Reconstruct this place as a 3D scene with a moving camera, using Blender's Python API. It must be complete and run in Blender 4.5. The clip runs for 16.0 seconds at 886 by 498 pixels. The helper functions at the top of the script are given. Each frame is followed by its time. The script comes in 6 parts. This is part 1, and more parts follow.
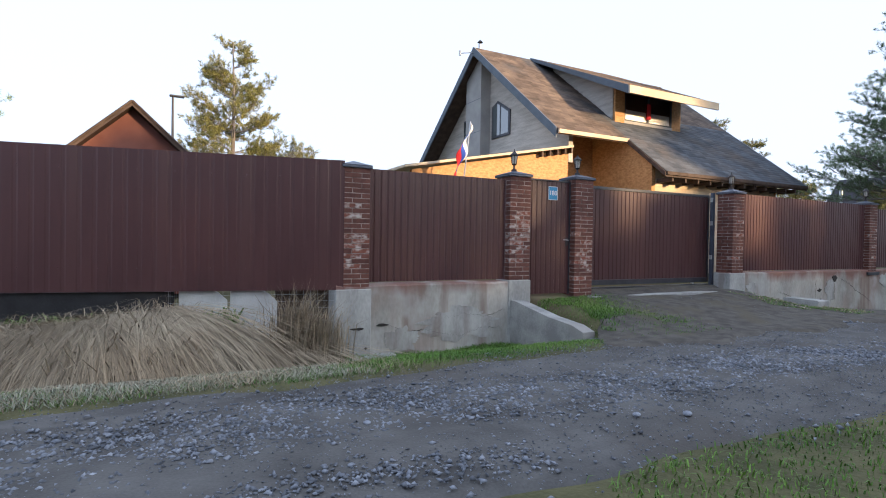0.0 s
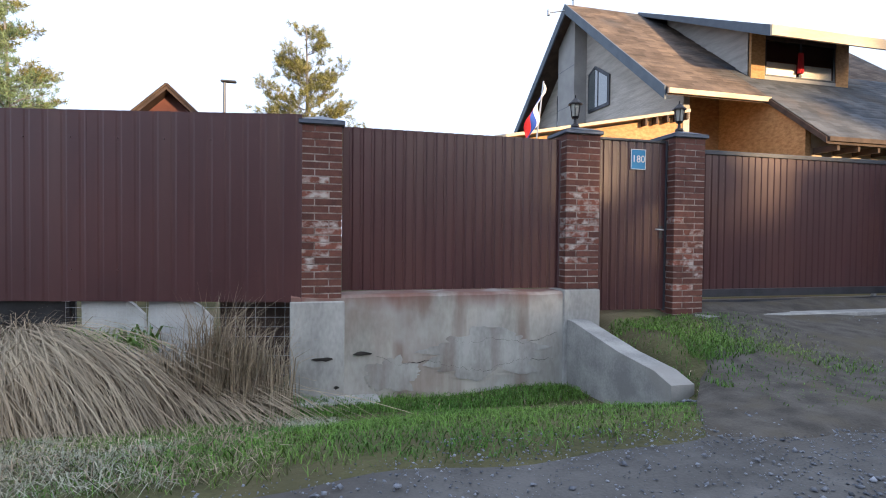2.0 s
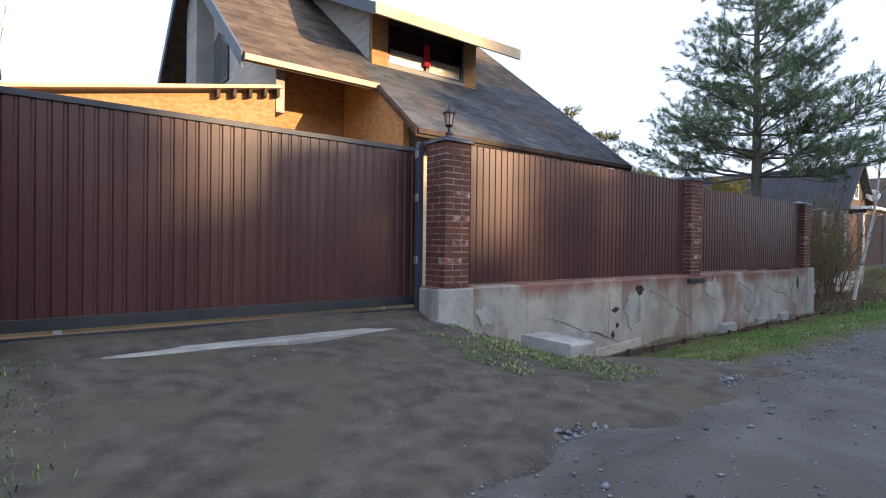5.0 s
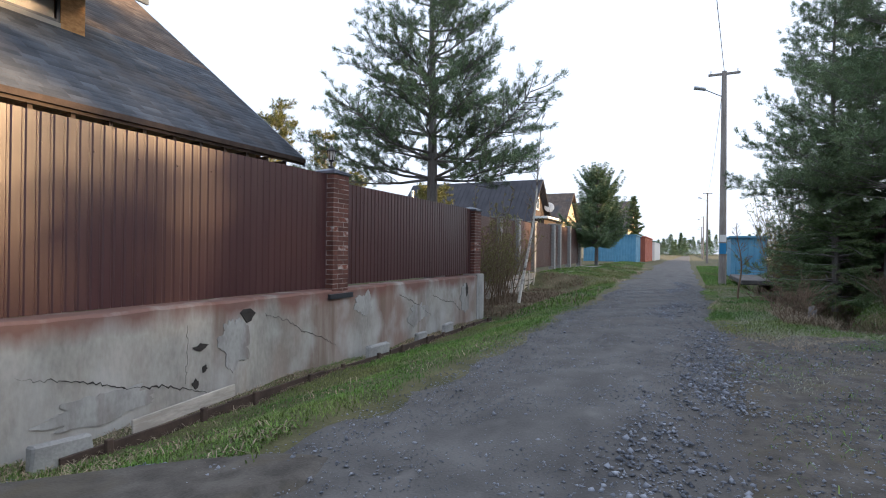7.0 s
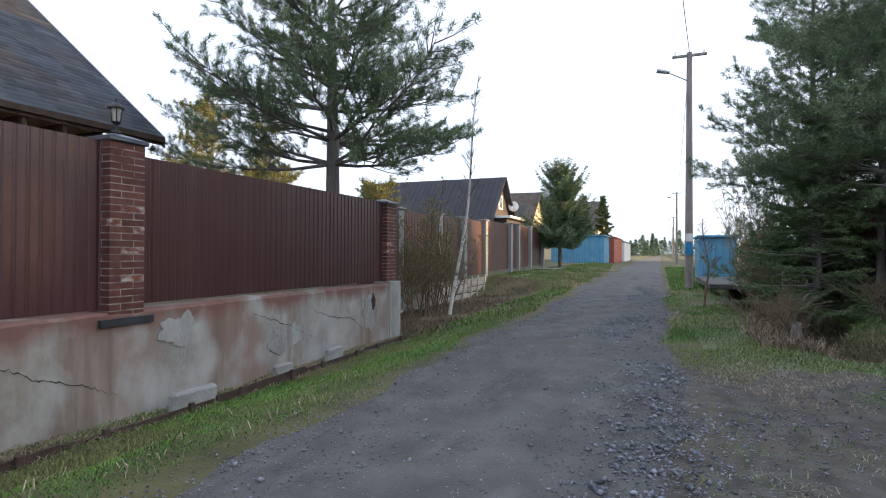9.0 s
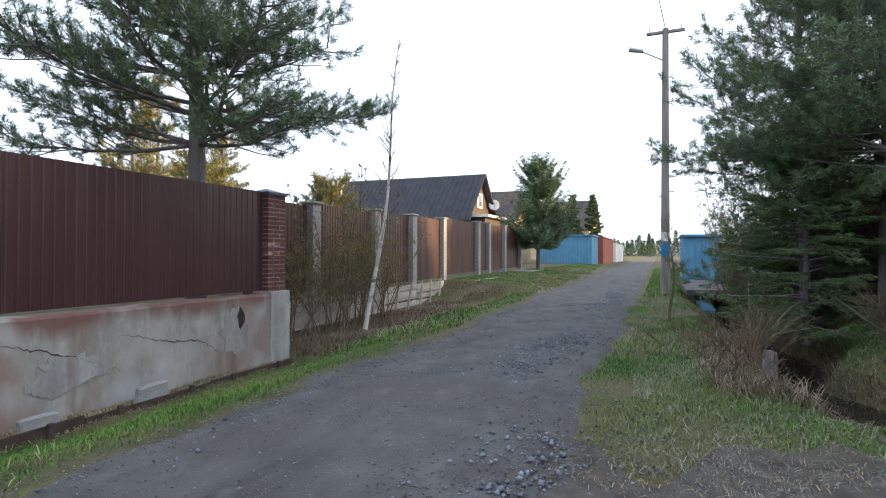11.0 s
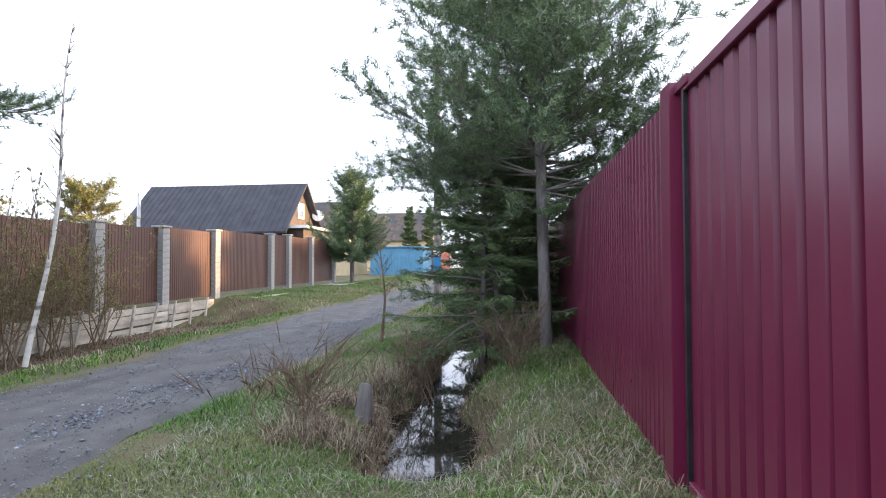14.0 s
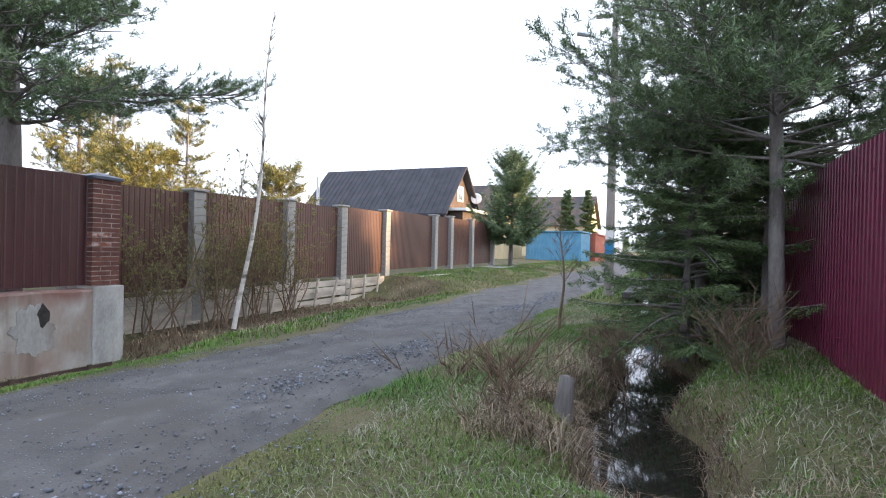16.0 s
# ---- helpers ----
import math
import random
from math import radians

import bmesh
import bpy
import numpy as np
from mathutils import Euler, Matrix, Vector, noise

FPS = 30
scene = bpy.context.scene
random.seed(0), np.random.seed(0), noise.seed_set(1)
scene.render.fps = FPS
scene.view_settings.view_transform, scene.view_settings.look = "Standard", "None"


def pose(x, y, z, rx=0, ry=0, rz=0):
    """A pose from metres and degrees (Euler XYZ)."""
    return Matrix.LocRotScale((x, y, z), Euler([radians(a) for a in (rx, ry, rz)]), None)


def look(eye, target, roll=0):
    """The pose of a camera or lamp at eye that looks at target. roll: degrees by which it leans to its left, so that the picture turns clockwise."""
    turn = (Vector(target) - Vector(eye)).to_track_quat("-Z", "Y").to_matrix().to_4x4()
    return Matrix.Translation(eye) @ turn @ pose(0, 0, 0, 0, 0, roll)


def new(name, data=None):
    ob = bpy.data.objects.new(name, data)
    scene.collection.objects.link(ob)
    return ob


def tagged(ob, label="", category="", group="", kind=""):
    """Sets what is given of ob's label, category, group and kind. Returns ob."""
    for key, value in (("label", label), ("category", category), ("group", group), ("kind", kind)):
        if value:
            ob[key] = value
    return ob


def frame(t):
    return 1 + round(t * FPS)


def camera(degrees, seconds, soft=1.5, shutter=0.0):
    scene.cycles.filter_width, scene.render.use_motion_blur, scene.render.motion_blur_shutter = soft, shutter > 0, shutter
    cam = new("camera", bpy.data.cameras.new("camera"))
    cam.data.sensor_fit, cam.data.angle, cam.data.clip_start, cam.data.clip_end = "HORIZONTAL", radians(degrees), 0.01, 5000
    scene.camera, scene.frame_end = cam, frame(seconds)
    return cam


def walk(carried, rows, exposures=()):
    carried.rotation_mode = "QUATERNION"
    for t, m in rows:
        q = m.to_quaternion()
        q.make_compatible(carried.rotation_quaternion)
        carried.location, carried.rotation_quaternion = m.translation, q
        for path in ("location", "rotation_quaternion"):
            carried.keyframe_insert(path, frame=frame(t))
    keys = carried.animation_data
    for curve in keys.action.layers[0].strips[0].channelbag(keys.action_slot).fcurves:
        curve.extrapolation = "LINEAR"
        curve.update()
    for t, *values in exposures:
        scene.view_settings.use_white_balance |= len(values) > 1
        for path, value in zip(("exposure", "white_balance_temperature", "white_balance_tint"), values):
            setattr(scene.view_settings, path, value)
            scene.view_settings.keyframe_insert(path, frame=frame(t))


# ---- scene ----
cam = camera(80.1, 16.0, soft=1.05)
METRES, EYE, TILT, LEAN, TURN = 21.7, 1.27, 0.0, 0.0, -27.4
ROWS = [
    (0.0, 0.0, 0.0, 0.0, 0.01, -0.83, -0.94),
    (0.5, 0.0059, 0.0346, -0.0045, 6.74, -1.13, -0.88),
    (1.0, 0.0152, 0.0703, -0.0054, 12.29, -1.22, -0.71),
    (1.5, 0.0316, 0.1049, -0.0043, 12.94, -1.3, -0.63),
    (2.0, 0.0528, 0.1337, -0.0031, 12.88, -1.24, -0.61),
    (2.5, 0.0825, 0.1613, -0.0042, 9.36, -1.1, -0.49),
    (3.0, 0.1116, 0.1862, -0.0042, 6.19, -0.98, -0.52),
    (5.5, 0.2855, 0.2814, -0.0026, -17.6, -0.32, -0.76),
    (6.0, 0.3203, 0.2989, -0.0007, -26.21, -0.12, -0.8),
    (6.5, 0.3525, 0.3152, 0.0006, -34.74, 0.12, -0.66),
    (7.0, 0.3838, 0.3325, 0.0014, -37.56, 0.19, -0.66),
    (7.5, 0.4154, 0.3462, 0.001, -38.98, 0.31, -0.53),
    (8.0, 0.4503, 0.3602, 0.0004, -39.54, 0.31, -0.46),
    (8.5, 0.4814, 0.3721, 0.0014, -39.99, 0.36, -0.4),
    (11.0, 0.643, 0.4101, 0.0043, -40.26, 0.47, -0.23),
    (11.5, 0.6722, 0.4061, 0.005, -43.41, 0.72, -0.17),
    (12.0, 0.7, 0.398, 0.0051, -45.63, 0.86, -0.12),
    (12.5, 0.7225, 0.3803, 0.0062, -51.79, 1.23, 0.14),
    (13.0, 0.7429, 0.3642, 0.0064, -55.24, 1.36, 0.18),
    (13.5, 0.754, 0.346, 0.0084, -56.69, 1.35, 0.14),
    (14.0, 0.7598, 0.332, 0.0125, -55.25, 1.56, 0.14),
    (14.5, 0.7618, 0.3309, 0.0124, -53.32, 1.03, -0.82),
    (15.0, 0.7619, 0.3331, 0.0118, -51.76, 0.88, -1.0),
    (15.5, 0.7602, 0.3487, 0.0106, -48.48, 0.5, -1.39),
    (16.0, 0.7659, 0.3685, 0.0084, -38.97, -0.28, -1.44),
]
walk(cam, [(t, pose(0, 0, EYE, TILT, LEAN, TURN) @ pose(METRES * x, METRES * y, METRES * z, 90 + pitch, roll, yaw)) for t, x, y, z, yaw, pitch, roll in ROWS], [(0.0, 1.62, 5350, 9), (0.5, 1.58, 5350, 9), (1.0, 1.64, 5350, 9), (1.5, 1.72, 5350, 9), (3.0, 1.78, 5350, 9), (5.5, 1.65, 5450, 9), (8.5, 1.72, 5650, 8), (11.0, 1.92, 5650, 8), (12.5, 2.25, 5700, 10), (14.5, 2.65, 5700, 12), (15.5, 2.65, 5700, 11), (16.0, 2.42, 5700, 10)])

# ---- world, sun, exposure ----
SUN_EL, SUN_AZ = 11.0, 152.0          # degrees; azimuth measured clockwise from +y
world = bpy.data.worlds.new("sky")
world.use_nodes = True
scene.world = world
wn = world.node_tree
sky = wn.nodes.new("ShaderNodeTexSky")
sky.sky_type = "NISHITA"
sky.sun_disc = False
sky.sun_elevation = radians(SUN_EL)
sky.sun_rotation = radians(SUN_AZ)
sky.air_density, sky.dust_density, sky.ozone_density = 0.7, 6.0, 1.0
cloud = wn.nodes.new("ShaderNodeMix")   # thin even cloud veils the clear sky
cloud.data_type = "RGBA"
cloud.inputs[0].default_value = 0.82
cloud.inputs[7].default_value = (2.75, 2.72, 2.80, 1)
wn.links.new(sky.outputs[0], cloud.inputs[6])
wn.links.new(cloud.outputs[2], wn.nodes["Background"].inputs[0])
wn.nodes["Background"].inputs[1].default_value = 0.15
sun = new("sun", bpy.data.lights.new("sun", "SUN"))
sun.data.energy, sun.data.angle, sun.data.color = 3.0, radians(0.6), (1.0, 0.60, 0.26)
a, e = radians(SUN_AZ), radians(SUN_EL)
SUN_DIR = Vector((math.sin(a) * math.cos(e), math.cos(a) * math.cos(e), math.sin(e)))
sun.matrix_world = look(SUN_DIR * 60, (0, 0, 0))

# ---- materials ----


def mat(name, c1, c2, scale=4.0, rough=0.8, bump=0.2, metal=0.0, fine=40.0, stretch=(1, 1, 1), c3=None, spec=0.4, island=0.0, rand=0.0, dist=0.02):
    """Two colours mixed by noise at two scales, a third in patches, with relief."""
    m = bpy.data.materials.new(name)
    m.use_nodes = True
    nt = m.node_tree
    N, L = nt.nodes, nt.links
    b = N["Principled BSDF"]
    tc = N.new("ShaderNodeTexCoord")
    mp = N.new("ShaderNodeMapping")
    mp.inputs["Scale"].default_value = stretch
    L.new(N.new("ShaderNodeNewGeometry").outputs["Position"] if rand else tc.outputs["Object"], mp.inputs[0])
    n1 = N.new("ShaderNodeTexNoise")
    n1.inputs["Scale"].default_value, n1.inputs["Detail"].default_value = scale, 6
    n2 = N.new("ShaderNodeTexNoise")
    n2.inputs["Scale"].default_value, n2.inputs["Detail"].default_value = fine, 3
    for n in (n1, n2):
        L.new(mp.outputs[0], n.inputs["Vector"])
    add = N.new("ShaderNodeMath")
    add.operation = "MULTIPLY_ADD"
    L.new(n2.outputs[0], add.inputs[0])
    add.inputs[1].default_value = 0.35
    L.new(n1.outputs[0], add.inputs[2])
    ramp = N.new("ShaderNodeMapRange")
    ramp.inputs[1].default_value, ramp.inputs[2].default_value = 0.5, 0.85
    L.new(add.outputs[0], ramp.inputs[0])
    mix = N.new("ShaderNodeMix")
    mix.data_type = "RGBA"
    L.new(ramp.outputs[0], mix.inputs[0])
    mix.inputs[6].default_value, mix.inputs[7].default_value = (*c1, 1), (*c2, 1)
    out = mix.outputs[2]
    if c3:
        n3 = N.new("ShaderNodeTexNoise")
        n3.inputs["Scale"].default_value, n3.inputs["Detail"].default_value = scale * 0.31, 5
        L.new(mp.outputs[0], n3.inputs["Vector"])
        r3 = N.new("ShaderNodeMapRange")
        r3.inputs[1].default_value, r3.inputs[2].default_value = 0.52, 0.64
        L.new(n3.outputs[0], r3.inputs[0])
        m3 = N.new("ShaderNodeMix")
        m3.data_type = "RGBA"
        L.new(r3.outputs[0], m3.inputs[0])
        L.new(out, m3.inputs[6])
        m3.inputs[7].default_value = (*c3, 1)
        out = m3.outputs[2]
    if island or rand:
        src = N.new("ShaderNodeNewGeometry").outputs["Random Per Island"] if island else N.new("ShaderNodeObjectInfo").outputs["Random"]
        hv = N.new("ShaderNodeHueSaturation")
        r = N.new("ShaderNodeMapRange")
        k = island or rand
        r.inputs[3].default_value, r.inputs[4].default_value = 1 - k, 1 + k
        L.new(src, r.inputs[0])
        L.new(r.outputs[0], hv.inputs["Value"])
        L.new(out, hv.inputs["Color"])
        out = hv.outputs[0]
    L.new(out, b.inputs["Base Color"])
    b.inputs["Roughness"].default_value, b.inputs["Metallic"].default_value = rough, metal
    b.inputs["Specular IOR Level"].default_value = spec
    if bump:
        bp = N.new("ShaderNodeBump")
        bp.inputs["Strength"].default_value, bp.inputs["Distance"].default_value = bump, dist
        L.new(add.outputs[0], bp.inputs["Height"])
        L.new(bp.outputs[0], b.inputs["Normal"])
    return m


def glass_mat():
    m = bpy.data.materials.new("pane_glass")
    m.use_nodes = True
    b = m.node_tree.nodes["Principled BSDF"]
    b.inputs["Base Color"].default_value = (0.08, 0.10, 0.11, 1)
    b.inputs["Roughness"].default_value = 0.03
    b.inputs["Specular IOR Level"].default_value = 1.0
    b.inputs["IOR"].default_value = 1.9
    return m


M_BROWN = mat("brown_steel_sheet", (0.060, 0.024, 0.026), (0.077, 0.032, 0.033), 1.4, 0.36, 0.05, fine=9, stretch=(1, 1, 0.25), c3=(0.068, 0.029, 0.030), spec=0.5)
M_TAN = mat("weathered_brown_sheet", (0.080, 0.040, 0.032), (0.105, 0.055, 0.043), 1.4, 0.45, 0.05, fine=9, stretch=(1, 1, 0.25), spec=0.4)
M_RED = mat("wine_red_steel_sheet", (0.125, 0.011, 0.040), (0.155, 0.016, 0.052), 1.2, 0.30, 0.04, fine=8, stretch=(1, 1, 0.3), spec=0.5)
M_BRICK = mat("red_brown_brick", (0.085, 0.033, 0.026), (0.140, 0.055, 0.040), 9, 0.75, 0.35, fine=60, rand=0.22, dist=0.006)
M_BRICKW = mat("whitened_brick", (0.135, 0.05, 0.034), (0.21, 0.08, 0.055), 14, 0.85, 0.4, fine=70, rand=0.2, dist=0.006)
M_MORTAR = mat("mortar", (0.10, 0.065, 0.055), (0.36, 0.31, 0.28), 7, 0.9, 0.4, fine=90, dist=0.006)
M_PLASTER = mat("flaking_pale_plaster", (0.25, 0.245, 0.23), (0.43, 0.43, 0.415), 2.5, 0.92, 0.35, fine=30, c3=(0.37, 0.35, 0.32), stretch=(1, 1, 0.5))
M_CONC = mat("plastered_concrete", (0.25, 0.24, 0.215), (0.45, 0.43, 0.39), 1.6, 0.92, 0.35, fine=24, c3=(0.29, 0.215, 0.18), stretch=(1, 1, 0.45))


def streaks(m, col, lo, hi, stretch, scale, placed=False):
    """Runs of dirt down a wall, mixed over the base colour."""
    nt = m.node_tree
    N, L = nt.nodes, nt.links
    b = N["Principled BSDF"]
    src = b.inputs["Base Color"].links[0].from_socket
    tc, mp, n = N.new("ShaderNodeTexCoord"), N.new("ShaderNodeMapping"), N.new("ShaderNodeTexNoise")
    mp.inputs["Scale"].default_value = stretch
    n.inputs["Scale"].default_value, n.inputs["Detail"].default_value = scale, 5
    L.new(N.new("ShaderNodeNewGeometry").outputs["Position"] if placed else tc.outputs["Object"], mp.inputs[0])
    L.new(mp.outputs[0], n.inputs["Vector"])
    r, mx = N.new("ShaderNodeMapRange"), N.new("ShaderNodeMix")
    r.inputs[1].default_value, r.inputs[2].default_value, r.inputs[4].default_value = lo, hi, 0.85
    L.new(n.outputs[0], r.inputs[0])
    mx.data_type = "RGBA"
    L.new(r.outputs[0], mx.inputs[0])
    L.new(src, mx.inputs[6])
    mx.inputs[7].default_value = (*col, 1)
    L.new(mx.outputs[2], b.inputs["Base Color"])


streaks(M_PLASTER, (0.18, 0.135, 0.11), 0.52, 0.72, (1, 1, 0.12), 3.0)
streaks(M_BRICKW, (0.52, 0.48, 0.45), 0.46, 0.66, (1, 1, 1.4), 9, True)
streaks(M_CONC, (0.18, 0.130, 0.10), 0.50, 0.70, (1, 1, 0.10), 3.2)
streaks(M_CONC, (0.48, 0.485, 0.47), 0.48, 0.74, (1, 1, 0.7), 2.1)


def wash(m, col, z_lo, z_hi, scale):
    """An old coat of paint washed down from the wall's top, ragged along its lower edge."""
    nt = m.node_tree
    N, L = nt.nodes, nt.links
    b = N["Principled BSDF"]
    src = b.inputs["Base Color"].links[0].from_socket
    tc, mp, n, sep = N.new("ShaderNodeTexCoord"), N.new("ShaderNodeMapping"), N.new("ShaderNodeTexNoise"), N.new("ShaderNodeSeparateXYZ")
    mp.inputs["Scale"].default_value = (1, 1, 0.22)
    n.inputs["Scale"].default_value, n.inputs["Detail"].default_value = scale, 7
    L.new(tc.outputs["Object"], mp.inputs[0])
    L.new(mp.outputs[0], n.inputs["Vector"])
    L.new(tc.outputs["Object"], sep.inputs[0])
    hgt, mul, r, mx = N.new("ShaderNodeMapRange"), N.new("ShaderNodeMath"), N.new("ShaderNodeMapRange"), N.new("ShaderNodeMix")
    hgt.inputs[1].default_value, hgt.inputs[2].default_value = z_lo, z_hi
    L.new(sep.outputs[2], hgt.inputs[0])
    mul.operation = "MULTIPLY"
    L.new(hgt.outputs[0], mul.inputs[0])
    L.new(n.outputs[0], mul.inputs[1])
    r.inputs[1].default_value, r.inputs[2].default_value, r.inputs[4].default_value = 0.30, 0.52, 0.9
    L.new(mul.outputs[0], r.inputs[0])
    mx.data_type = "RGBA"
    L.new(r.outputs[0], mx.inputs[0])
    L.new(src, mx.inputs[6])
    mx.inputs[7].default_value = (*col, 1)
    L.new(mx.outputs[2], b.inputs["Base Color"])


wash(M_CONC, (0.19, 0.095, 0.075), 0.10, 0.62, 2.2)
streaks(M_BROWN, (0.095, 0.048, 0.044), 0.60, 0.80, (1, 1, 0.05), 2.0)
M_CONC2 = mat("grey_concrete", (0.24, 0.24, 0.235), (0.42, 0.42, 0.40), 3, 0.92, 0.35, fine=45, c3=(0.30, 0.29, 0.27))
M_PIER = mat("grey_pier_plaster", (0.27, 0.27, 0.26), (0.47, 0.47, 0.45), 2.5, 0.92, 0.4, fine=30, c3=(0.36, 0.34, 0.31), stretch=(1, 1, 0.5))
streaks(M_PIER, (0.20, 0.16, 0.135), 0.56, 0.74, (1, 1, 0.12), 3.0)
M_PALE = mat("pale_concrete_slab", (0.44, 0.45, 0.45), (0.60, 0.61, 0.61), 3, 0.9, 0.3, fine=40, c3=(0.5, 0.5, 0.48))
M_CRACK = mat("dark_crack", (0.025, 0.022, 0.02), (0.05, 0.045, 0.04), 10, 0.95, 0.3)
M_ROAD = mat("worn_asphalt_grit", (0.072, 0.070, 0.068), (0.125, 0.122, 0.118), 2.2, 0.92, 0.7, fine=55, c3=(0.088, 0.082, 0.076), dist=0.02)
streaks(M_ROAD, (0.055, 0.053, 0.052), 0.55, 0.70, (0.35, 1.6, 1), 1.1)
streaks(M_ROAD, (0.16, 0.155, 0.15), 0.60, 0.78, (0.6, 1.2, 1), 2.6)
M_DIRT = mat("drive_earth_gravel", (0.050, 0.045, 0.039), (0.112, 0.102, 0.088), 5.5, 0.95, 0.5, fine=60, c3=(0.090, 0.078, 0.056), dist=0.03)
M_STONE = mat("gravel_stone", (0.105, 0.117, 0.142), (0.255, 0.272, 0.31), 6, 0.85, 0.2, island=0.5)
M_GROUND = mat("turf_soil", (0.058, 0.060, 0.024), (0.120, 0.112, 0.050), 1.8, 0.95, 0.8, fine=30, c3=(0.12, 0.10, 0.055), dist=0.04)
M_GRASS = mat("green_grass_blade", (0.062, 0.155, 0.016), (0.140, 0.240, 0.038), 0.8, 0.6, 0.0, island=0.45, c3=(0.18, 0.20, 0.06))
M_STRAW = mat("silvery_dead_blade", (0.24, 0.25, 0.18), (0.40, 0.40, 0.31), 0.9, 0.75, 0.0, island=0.35, c3=(0.30, 0.27, 0.18))
M_DRY = mat("dry_grass_blade", (0.23, 0.18, 0.12), (0.40, 0.34, 0.245), 0.9, 0.75, 0.0, island=0.4, c3=(0.42, 0.33, 0.22))
M_BARK = mat("pine_bark", (0.115, 0.106, 0.100), (0.225, 0.212, 0.200), 5, 0.95, 0.8, fine=40, stretch=(1, 1, 0.3), dist=0.03)
M_BIRCH = mat("birch_bark", (0.62, 0.59, 0.54), (0.74, 0.72, 0.68), 5, 0.85, 0.3, fine=22, stretch=(1, 1, 2.2), c3=(0.12, 0.10, 0.09))
M_TWIG = mat("bare_twig", (0.13, 0.09, 0.06), (0.22, 0.165, 0.115), 6, 0.9, 0.0, island=0.25)
M_NEEDLE = mat("pine_needle", (0.100, 0.160, 0.075), (0.18, 0.245, 0.12), 0.9, 0.55, 0.0, island=0.45)
# yellower copy of the pine needle: low sunlight put into the colour
M_NEEDLE_Y = mat("sun_tinted_pine_needle", (0.13, 0.14, 0.035), (0.21, 0.20, 0.06), 0.9, 0.55, 0.0, island=0.4)
M_SPRUCE = mat("spruce_needle", (0.075, 0.125, 0.045), (0.15, 0.21, 0.085), 0.9, 0.55, 0.0, island=0.45)
M_BUD = mat("young_leaf_bud", (0.20, 0.21, 0.07), (0.30, 0.29, 0.11), 3, 0.7, 0.0, island=0.3)
M_SHINGLE = mat("brown_bitumen_shingle", (0.080, 0.062, 0.052), (0.150, 0.115, 0.092), 1.6, 0.85, 0.3, fine=50, island=0.28, c3=(0.072, 0.070, 0.074))
# shingle copy for the lower roof, its bluish shade painted into the colour
M_SHINGLE_SHADED = mat("shaded_blue_grey_shingle", (0.046, 0.054, 0.070), (0.088, 0.100, 0.122), 1.6, 0.8, 0.3, fine=50, island=0.3, c3=(0.072, 0.068, 0.070))
M_OSB = mat("osb_board", (0.36, 0.19, 0.075), (0.56, 0.33, 0.14), 9, 0.75, 0.25, fine=35, stretch=(1, 1, 2.0))
M_GREYCLAD = mat("grey_gable_cladding", (0.38, 0.36, 0.33), (0.54, 0.515, 0.48), 3, 0.85, 0.6, fine=18, stretch=(1, 0.35, 2.4), dist=0.04)
M_GREYPANEL = mat("grey_cement_panel", (0.30, 0.30, 0.30), (0.38, 0.38, 0.375), 2, 0.8, 0.12)
M_SLATE = mat("blue_grey_fascia", (0.080, 0.105, 0.14), (0.115, 0.145, 0.185), 3, 0.6, 0.15)
M_CREAM = mat("pale_sawn_wood", (0.52, 0.42, 0.29), (0.68, 0.57, 0.42), 4, 0.75, 0.2, stretch=(0.3, 1, 1))
M_DARKWOOD = mat("dark_stained_wood", (0.045, 0.03, 0.024), (0.085, 0.058, 0.045), 4, 0.75, 0.3)
M_GREYWOOD = mat("weathered_grey_board", (0.34, 0.31, 0.27), (0.56, 0.52, 0.46), 5, 0.9, 0.4, fine=40, stretch=(0.25, 1, 1), rand=0.15)
M_DARKMETAL = mat("dark_grey_metal", (0.05, 0.055, 0.065), (0.075, 0.08, 0.095), 4, 0.42, 0.05, metal=0.5)
M_CAP = mat("slate_blue_cap", (0.07, 0.085, 0.12), (0.10, 0.115, 0.155), 4, 0.4, 0.05, metal=0.4)
M_BLACK = mat("black_lamp_metal", (0.02, 0.018, 0.02), (0.035, 0.032, 0.035), 8, 0.4, 0.05, metal=0.3)
M_GALV = mat("galvanised_steel", (0.42, 0.44, 0.46), (0.55, 0.57, 0.59), 5, 0.4, 0.05, metal=0.8)
M_FROST = mat("lantern_glass", (0.45, 0.44, 0.40), (0.55, 0.53, 0.5), 5, 0.2, 0.0)
M_WHITE = mat("white_paint", (0.74, 0.74, 0.72), (0.82, 0.82, 0.80), 4, 0.6, 0.1)
M_BLUE = mat("blue_paint", (0.03, 0.20, 0.42), (0.05, 0.27, 0.52), 2, 0.5, 0.1)
M_LBLUE = mat("faded_blue_steel", (0.10, 0.27, 0.42), (0.15, 0.34, 0.50), 1.5, 0.6, 0.1)
M_RUST = mat("brick_red_container", (0.36, 0.10, 0.065), (0.46, 0.16, 0.10), 1.2, 0.7, 0.1)
M_GREEN = mat("green_roof", (0.04, 0.15, 0.10), (0.07, 0.2, 0.14), 1.2, 0.6, 0.1)
M_FLAGRED = mat("red_cloth", (0.50, 0.02, 0.03), (0.6, 0.03, 0.04), 5, 0.8, 0.05)
M_FLAGBLUE = mat("blue_cloth", (0.03, 0.08, 0.42), (0.04, 0.1, 0.5), 5, 0.8, 0.05)
M_FLAGWHITE = mat("white_cloth", (0.72, 0.73, 0.76), (0.8, 0.8, 0.82), 5, 0.8, 0.05)
